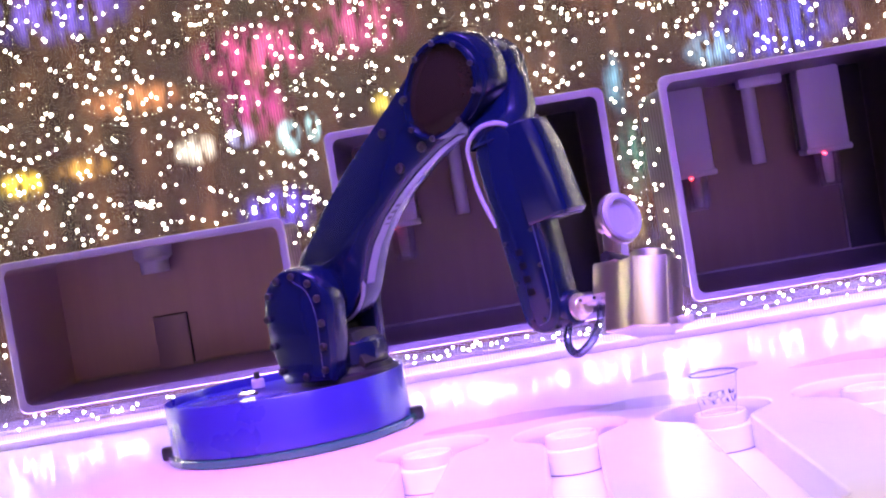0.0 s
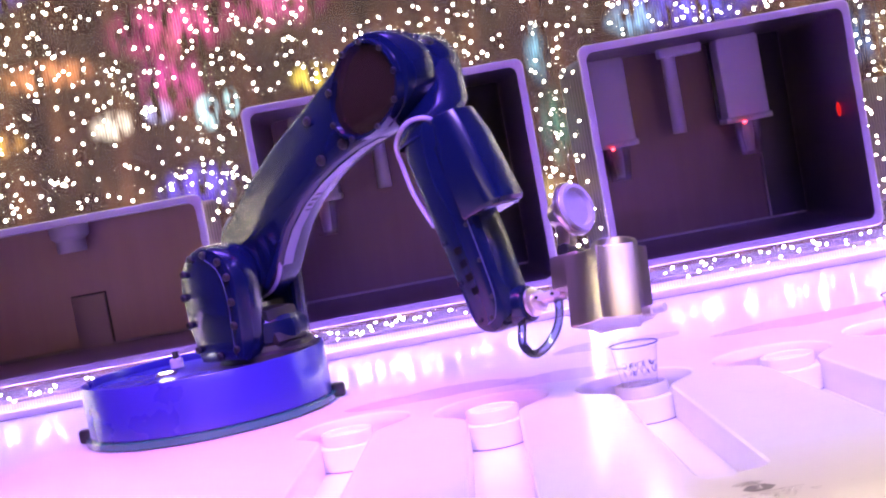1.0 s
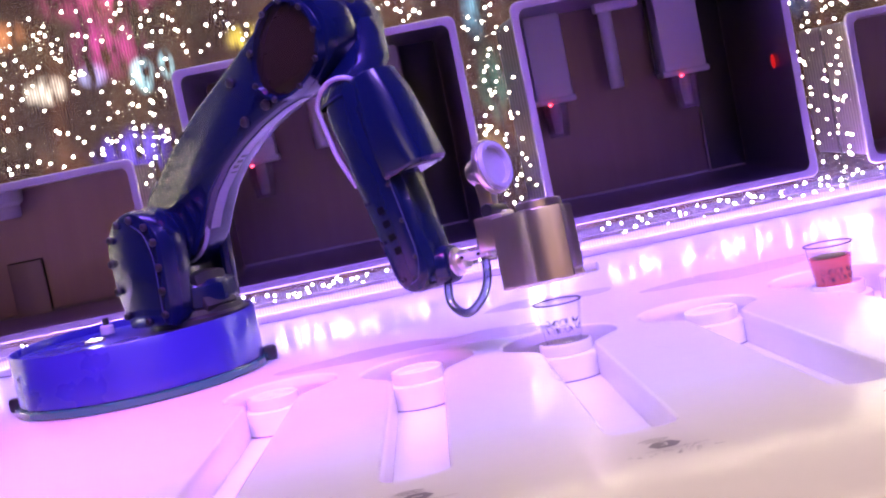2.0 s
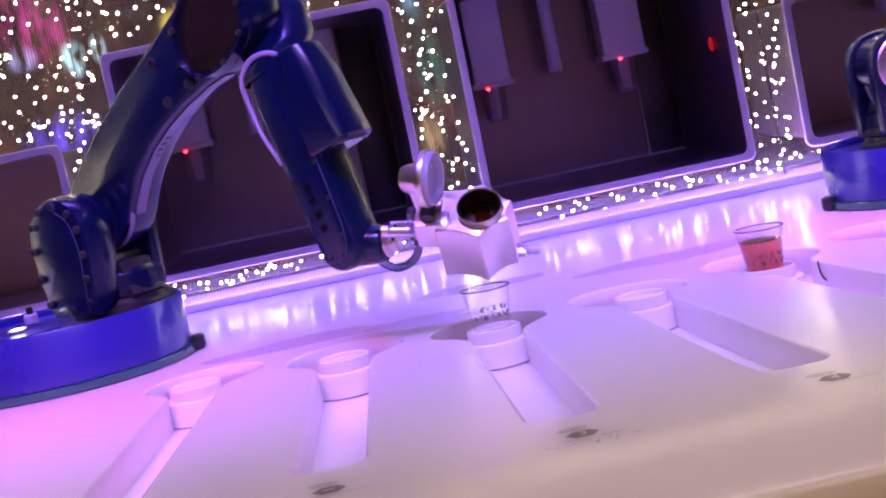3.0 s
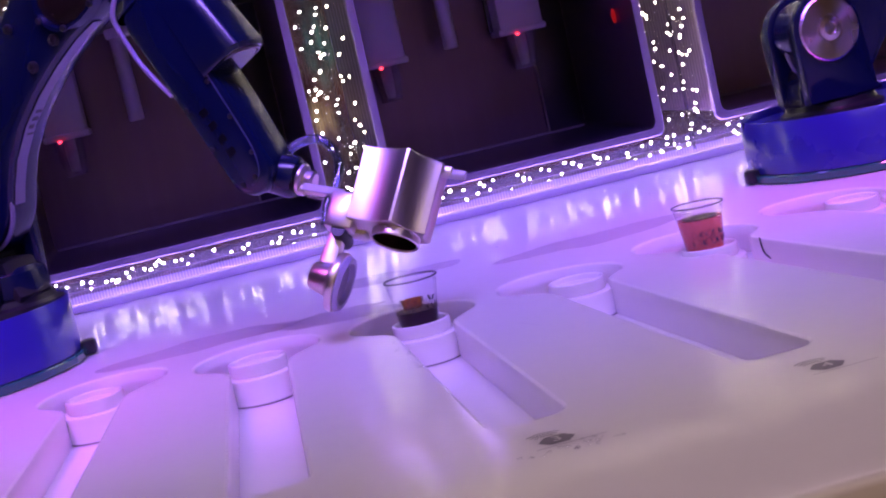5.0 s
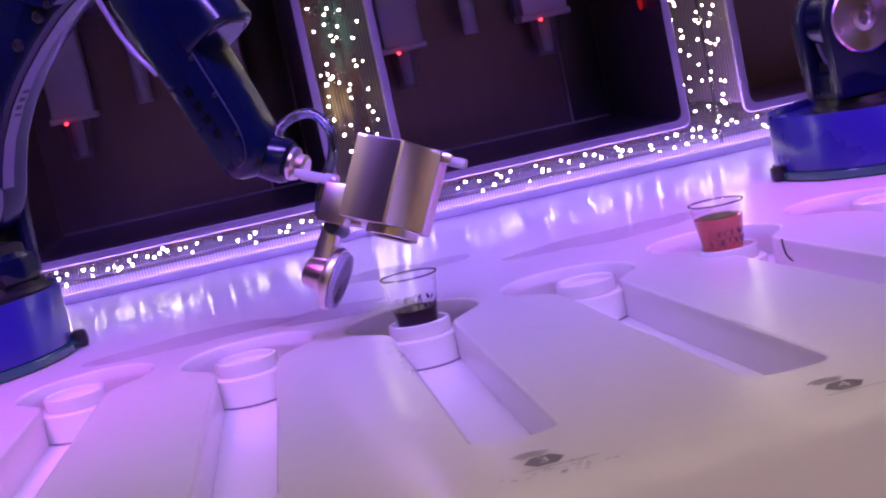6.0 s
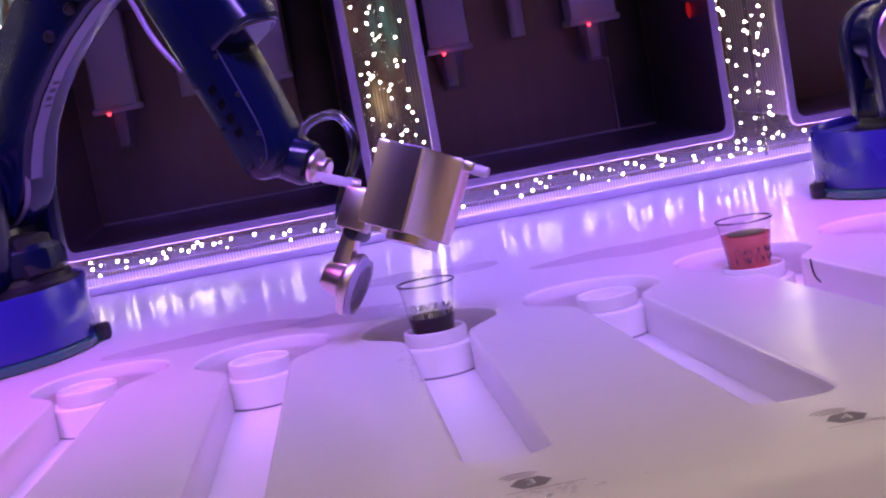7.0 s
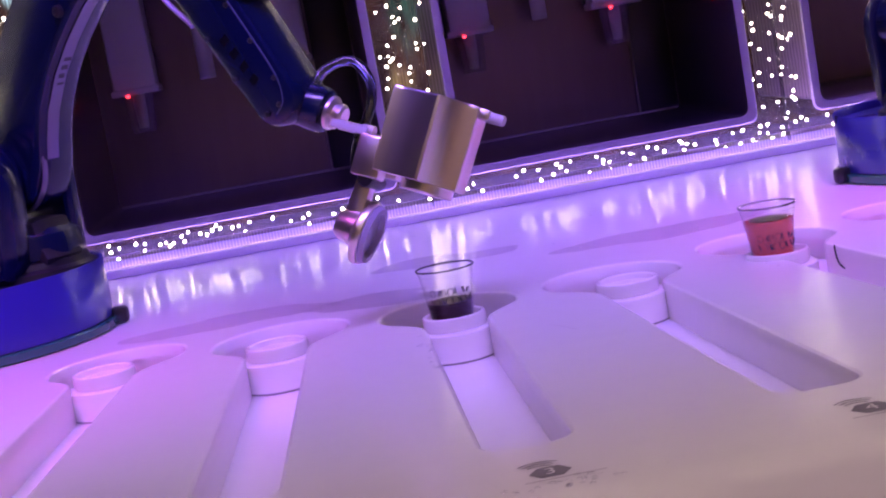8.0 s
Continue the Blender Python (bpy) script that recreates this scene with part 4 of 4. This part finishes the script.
def pedestal(x, y):
    p = thing("cup_pedestal", "white two-step round cup pedestal standing in a lane", "pedestal", "cup pedestals", Matrix.Translation((x, y, -DEPTH)))
    bm = bmesh.new()
    lathe(bm, [(0.055, 0.0005), (0.0595, 0.0005), (0.0600, 0.039), (0.0590, 0.0435), (0.055, 0.0455), (0.044, 0.0455)], 56)
    part("base", bm, CORIAN, p)
    bm = bmesh.new()
    lathe(bm, [(0.0465, 0.0455), (0.0478, 0.047), (0.0482, 0.062), (0.0472, 0.066), (0.0445, 0.0672), (0.0415, 0.0655), (0.0395, 0.058), (0, 0.0575)], 56)
    part("cup_holder", bm, CORIAN, p)
    # grey ring draws the shadow line round the pedestal's foot
    bm = bmesh.new()
    lathe(bm, [(0.0600, 0.0005), (0.0608, 0.001), (0.0606, 0.0026), (0.0597, 0.0028)], 56)
    part("foot_shadow_gap", bm, GREY_GAP, p, "grey ring for the shadow gap at the pedestal's foot")
    return p


def cup(x, y, z, print_z, label):
    c = thing("plastic_cup", label, "cup", "plastic cups", Matrix.Translation((x, y, z)))
    bm = bmesh.new()
    lathe(bm, [(0, 0.001), (0.030, 0.0005), (0.0325, 0.002), (0.0425, 0.078), (0.0445, 0.0785), (0.0450, 0.0805), (0.0438, 0.082), (0.0420, 0.0805), (0.0317, 0.003), (0, 0.0022)], 56)
    part("wall", bm, CLEAR, c, "clear plastic")
    bm = bmesh.new()
    lathe(bm, [(0.0436 + 0.0013 * math.cos(radians(a)), 0.0806 + 0.0015 * math.sin(radians(a))) for a in range(0, 361, 45)], 56)
    part("rim", bm, CLEAR_RIM, c, "rolled clear rim")
    bm = bmesh.new()
    lathe(bm, [(0.0418 + 0.0006 * math.cos(radians(a)), 0.0720 + 0.0007 * math.sin(radians(a))) for a in range(0, 361, 60)], 56)
    part("ridge", bm, CLEAR, c, "moulded ridge below the rim")
    rng = random.Random(3)
    bm = bmesh.new()
    for row, (z0, count) in enumerate(((print_z, 7), (print_z - 0.0135, 8))):
        for k in range(count):
            r, a0 = 0.0328 + 0.0099 * z0 / 0.076 + 0.0004, radians(-90 + (k - (count - 1) / 2) * 14 + row * 2)
            pts = []
            s, turn = rng.uniform(0.0042, 0.0056), rng.uniform(0, 6)
            kind = rng.random()
            for i in range(rng.choice((4, 5, 7))):
                t = turn + i * 0.95
                if kind < 0.45:  # round stroke
                    dx, dz = s * math.cos(t), 1.2 * s * math.sin(t)
                else:  # angular stroke
                    dx, dz = s * rng.uniform(-0.9, 0.9), 1.3 * s * (1 if i % 2 else -1) * rng.uniform(0.5, 1)
                a, zz = a0 + dx / r, z0 + dz
                rad = 0.0328 + 0.0099 * zz / 0.076 + 0.0003
                pts.append((rad * math.cos(a), rad * math.sin(a), zz))
            tube(bm, pts, 0.00045, 5, 3)
    part("printed_mark", bm, PRINT, c, "dark scribbled print of a logo")
    return c


def drink(name, x, y, z, level, mat, label):
    bm = bmesh.new()
    lathe(bm, [(0, 0), (0.0312, 0), (0.0312 + 0.0099 * level / 0.076, level), (0, level)], 40)
    ob = part(name, bm, mat)
    ob.location = (x, y, z)
    return tagged(ob, label, "drink")


CUP_Y = [hy - 0.097 for k, hx, ex, hy in LANES]
CUP_Y[4] -= 0.055   # the served drink has already slid a little forward
for (k, hx, ex, hy), py in zip(LANES, CUP_Y):
    pedestal(hx + (ex - hx) * 0.11 - (0.038 if k == 2 else 0), py)
SERVED = (0.5775, CUP_Y[2], -0.0003)
cup(*SERVED, 0.048, "clear plastic cup with a dark printed logo on its pedestal")
PINK = (LANES[4][1] - 0.033, CUP_Y[4] + 0.006, -0.0003)
cup(*PINK, 0.034, "clear plastic cup of pink drink with a printed logo")
drink("pink_drink", PINK[0], PINK[1], PINK[2] + 0.0026, 0.055, PINK_DRINK, "translucent pink cocktail filling the plastic cup")
bm = bmesh.new()
lathe(bm, [(0, 0.0565), (0.028, 0.0565), (0.030, 0.0575), (0.030, 0.0595), (0.028, 0.060), (0, 0.060)], 28)
lime = part("lime_slice", bm, LIME)
lime.location = PINK
tagged(lime, "dark green lime slice floating on the pink drink", "garnish")
cola = drink("dark_drink", SERVED[0], SERVED[1], SERVED[2] + 0.0026, 0.027, DARK_DRINK, "dark brown cocktail in the bottom of the cup")

# the poured stream: a tapered ribbon of liquid and a few drops below it
bm = bmesh.new()
rings = []
for i in range(15):
    s = i / 14
    w, d = 0.0135 * (1 - s) ** 1.6 + 0.0036, 0.006 * (1 - s) + 0.003
    off = 0.006 * math.sin(s * 4)
    rings.append([bm.verts.new((off * 0.3 + w * math.cos(2 * math.pi * k / 14) * (1 + 0.08 * math.sin(7 * s + k)), d * math.sin(2 * math.pi * k / 14), -0.125 * s)) for k in range(14)])
for p, q in zip(rings, rings[1:]):
    bridge(bm, p, q)
bm.faces.new(rings[0])
bm.faces.new(rings[-1])
bmesh.ops.recalc_face_normals(bm, faces=bm.faces)
stream = tagged(part("poured_stream", bm, STREAM), "amber stream of drink poured from the shaker", "drink")

# ---- lane signs and spilt drops on the counter ----


def flat_bar(bm, pts, width, z=0.0):
    rows = []
    for i, p in enumerate(pts):
        a, b = Vector(pts[max(i - 1, 0)]), Vector(pts[min(i + 1, len(pts) - 1)])
        d = (b - a).normalized()
        nrm = Vector((-d.y, d.x)) * width / 2
        rows.append([bm.verts.new((p[0] + nrm.x, p[1] + nrm.y, z)), bm.verts.new((p[0] - nrm.x, p[1] - nrm.y, z))])
    for p, q in zip(rows, rows[1:]):
        bm.faces.new((p[0], p[1], q[1], q[0]))


def lane_sign(x, y, digit):
    s = thing("lane_sign", "grey hexagonal tap-to-pay sticker on the white counter", "sticker", "lane signs", Matrix.Translation((x, y, 0.0005)))
    bm = bmesh.new()
    bm.faces.new([bm.verts.new((0.021 * math.cos(radians(60 * k)), 0.019 * math.sin(radians(60 * k)), 0)) for k in range(6)])
    part("hexagon", bm, SIGN, s)
    for k in range(3):
        r = 0.020 + 0.0065 * k
        bm = bmesh.new()
        flat_bar(bm, [(-0.008 + r * 0.9 * math.cos(radians(a)), 0.004 + r * math.sin(radians(a))) for a in range(50, 136, 8)], 0.0022, 0.0002)
        part("wave_mark", bm, SIGN, s)
    bm = bmesh.new()
    flat_bar(bm, [(-0.028, -0.024), (0.05, -0.024)], 0.003, 0.0002)
    part("underline", bm, SIGN_FAINT, s, "faint sticker edge line")
    if digit:
        cu = bpy.data.curves.new("numeral", "FONT")
        cu.body, cu.size, cu.align_x, cu.align_y = digit, 0.026, "CENTER", "CENTER"
        ob = new("numeral", cu)
        cu.materials.append(CORIAN)
        ob.parent = s
        ob.location = (0, 0, 0.0006)
        tagged(ob, "white numeral")
    else:
        bm = bmesh.new()
        flat_bar(bm, [(-0.007, 0), (0.007, 0)], 0.004, 0.0006)
        part("numeral_bar", bm, CORIAN, s, "white unreadable numeral")


for i, digit in ((0, ""), (1, ""), (2, "3"), (3, "4"), (4, "")):
    lane_sign(LANES[i][2] + (LANES[i][2] - LANES[i][1]) * 0.13 + 0.004, -1.432, digit)

rng = random.Random(11)
bm = bmesh.new()
drops = [(0.527 - 0.02 * abs(rng.gauss(0, 0.3)), rng.uniform(-0.90, -0.64)) for _ in range(14)] + [(rng.gauss(0.585, 0.03), rng.gauss(-1.475, 0.012)) for _ in range(26)] + [(rng.gauss(1.06, 0.02), rng.gauss(-0.62, 0.03)) for _ in range(9)] + [(rng.uniform(1.0, 1.3), rng.uniform(-0.15, -0.05)) for _ in range(8)] + [(rng.uniform(0.2, 1.3), rng.uniform(-0.1, 0.55)) for _ in range(26)]
for x, y in drops:
    r = rng.uniform(0.0016, 0.0044)
    lathe(bm, [(r, 0.0002), (r * 0.85, r * 0.28), (r * 0.45, r * 0.45), (0, r * 0.5)], 9, Matrix.Translation((x, y, 0)))
tagged(part("spilt_drops", bm, WATER), "clear spilt drops on the white counter", "drops", kind="stuff")
# grey-tinted glossy sheets stand in for the arms' shadow bands and wet smears
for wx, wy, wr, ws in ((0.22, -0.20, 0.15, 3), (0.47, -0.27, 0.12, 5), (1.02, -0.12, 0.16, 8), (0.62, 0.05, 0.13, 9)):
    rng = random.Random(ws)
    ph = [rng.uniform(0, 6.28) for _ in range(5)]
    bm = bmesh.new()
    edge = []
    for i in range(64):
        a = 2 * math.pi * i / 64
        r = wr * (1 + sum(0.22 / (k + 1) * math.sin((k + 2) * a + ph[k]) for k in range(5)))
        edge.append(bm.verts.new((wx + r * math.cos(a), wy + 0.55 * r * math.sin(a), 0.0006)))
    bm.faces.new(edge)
    tagged(part("shade_sheet", bm, SHADE_FILM, smooth=False), "thin tinted film for arm shadow and wet smear on the counter", "spill", "wet smears")
# a thin scratch
bm = bmesh.new()
flat_bar(bm, [(0.700, -0.760), (0.712, -0.79), (0.722, -0.82)], 0.0016, 0.0006)
tagged(part("scratch", bm, SIGN_FAINT), "short grey scratch on the counter", "scratch")

# a dark cable end that hangs down a lane's side
bm = bmesh.new()
tube(bm, [(1.1755, -0.572, 0.001), (1.1755, -0.574, -0.012), (1.1765, -0.580, -0.026), (1.180, -0.594, -0.034)], 0.0015, 8, 4)
tagged(part("cable_end", bm, RUBBER), "short black cable end hanging into a lane", "cable")

# small fittings on the near plinth
fit = thing("plinth_button", "lit round push button on the blue plinth", "button", m=Matrix.Translation((-0.352, -0.002, 0.118)))
bm = bmesh.new()
lathe(bm, [(0, 0.007), (0.013, 0.006), (0.016, 0.002), (0.016, 0.0005)], 24)
part("lens", bm, LAMP_WHITE, fit, "glowing white lens")
bm = bmesh.new()
lathe(bm, [(0.017, 0.0005), (0.017, 0.006), (0.021, 0.006), (0.023, 0.003), (0.023, 0.0005)], 24)
part("bezel", bm, STEEL, fit)
for px_, py_ in ((-0.345, 0.12),):
    s = thing("cable_gland", "white cable gland with a dark cap on the plinth", "cable gland", m=Matrix.Translation((px_, py_, 0.118)))
    bm = bmesh.new()
    lathe(bm, [(0.015, 0.0005), (0.015, 0.018), (0.012, 0.021), (0, 0.021)], 20)
    part("gland", bm, PIPE, s)
    bm = bmesh.new()
    lathe(bm, [(0.0075, 0.021), (0.0075, 0.036), (0, 0.037)], 16)
    part("cap", bm, BLACK, s)

conn = thing("cable_connector", "brass cable connectors on a black block at the plinth's rear", "connector", m=Matrix.Translation((-0.09, 0.10, 0.118)))
bm = bmesh.new()
box(bm, -0.04, -0.018, 0.0005, 0.03, 0.018, 0.016, 0.004)
part("block", bm, BLACK, conn)
for k in range(3):
    bm = bmesh.new()
    lathe(bm, [(0, 0.040), (0.005, 0.040), (0.0065, 0.036), (0.0065, 0.028), (0.009, 0.027), (0.009, 0.017), (0.007, 0.016)], 16, Matrix.Translation((-0.03 + 0.022 * k, 0, 0)))
    part("fitting", bm, BRASS, conn, "brass fitting")

# ---- plain walls that close the place behind the camera ----


def slab_wall(name, x0, y0, z0, x1, y1, z1, label, category, mat=None):
    bm = bmesh.new()
    box(bm, x0, y0, z0, x1, y1, z1)
    tagged(part(name, bm, mat or DARK, smooth=False), label, category, kind="structure")


# floor and front wall are added in a pale warm tone as reflectors
slab_wall("floor", -3.3, -5.6, -1.1, 4.3, 1.7, -1.0, "pale warm plain floor added for the steel to reflect", "floor", WARM_BOUNCE)
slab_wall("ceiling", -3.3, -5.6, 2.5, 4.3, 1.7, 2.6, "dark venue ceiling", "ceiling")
slab_wall("wall_front", -3.3, -5.7, -1.0, 4.3, -5.6, 2.5, "unseen pale warm wall added for the steel to reflect", "wall", WARM_BOUNCE)
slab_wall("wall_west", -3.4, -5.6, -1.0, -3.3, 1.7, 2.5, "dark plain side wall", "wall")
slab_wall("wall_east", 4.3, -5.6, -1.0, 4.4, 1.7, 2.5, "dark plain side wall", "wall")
slab_wall("wall_north", -3.3, 1.7, -1.0, 4.3, 1.8, 2.5, "dark plain wall behind the acrylic", "wall")


def motions():
    steps = [i / 10 for i in range(81)]
    poses = [robot_poses(joints_at(t)) for t in steps]
    for name, ob in moving.items():
        walk(ob, [(t, p[name]) for t, p in zip(steps, poses)])
    # the stream leaves the mouth, pours, and runs out into the cup
    x, y = SERVED[0] - 0.004, SERVED[1] + 0.012
    inside = [AXIS[0], AXIS[1], 0]
    rows = []
    for t in (0, 0.5, 1.0, 1.5, 2.0, 2.5, 3.0, 3.3, 3.6):
        m = robot_poses(joints_at(t))["shaker"]
        rows.append((t, Matrix.Translation(inside) @ m @ pose(0.018, 0, 0.055, 0, 0, 0)))
    rows += [(3.75, pose(x - 0.004, y, 0.155)), (3.9, pose(x, y, 0.142)), (4.6, pose(x, y, 0.14)), (4.85, pose(x, y, 0.10)), (5.1, pose(x, y, -0.02)), (5.25, pose(x, y, -0.12)), (8.0, pose(x, y, -0.12))]
    walk(stream, rows)
    low = SERVED[2] + 0.0026
    walk(cola, [(0, pose(SERVED[0], SERVED[1], low - 0.040)), (3.75, pose(SERVED[0], SERVED[1], low - 0.040)), (4.2, pose(SERVED[0], SERVED[1], low - 0.021)), (5.2, pose(SERVED[0], SERVED[1], low)), (8.0, pose(SERVED[0], SERVED[1], low))])


motions()
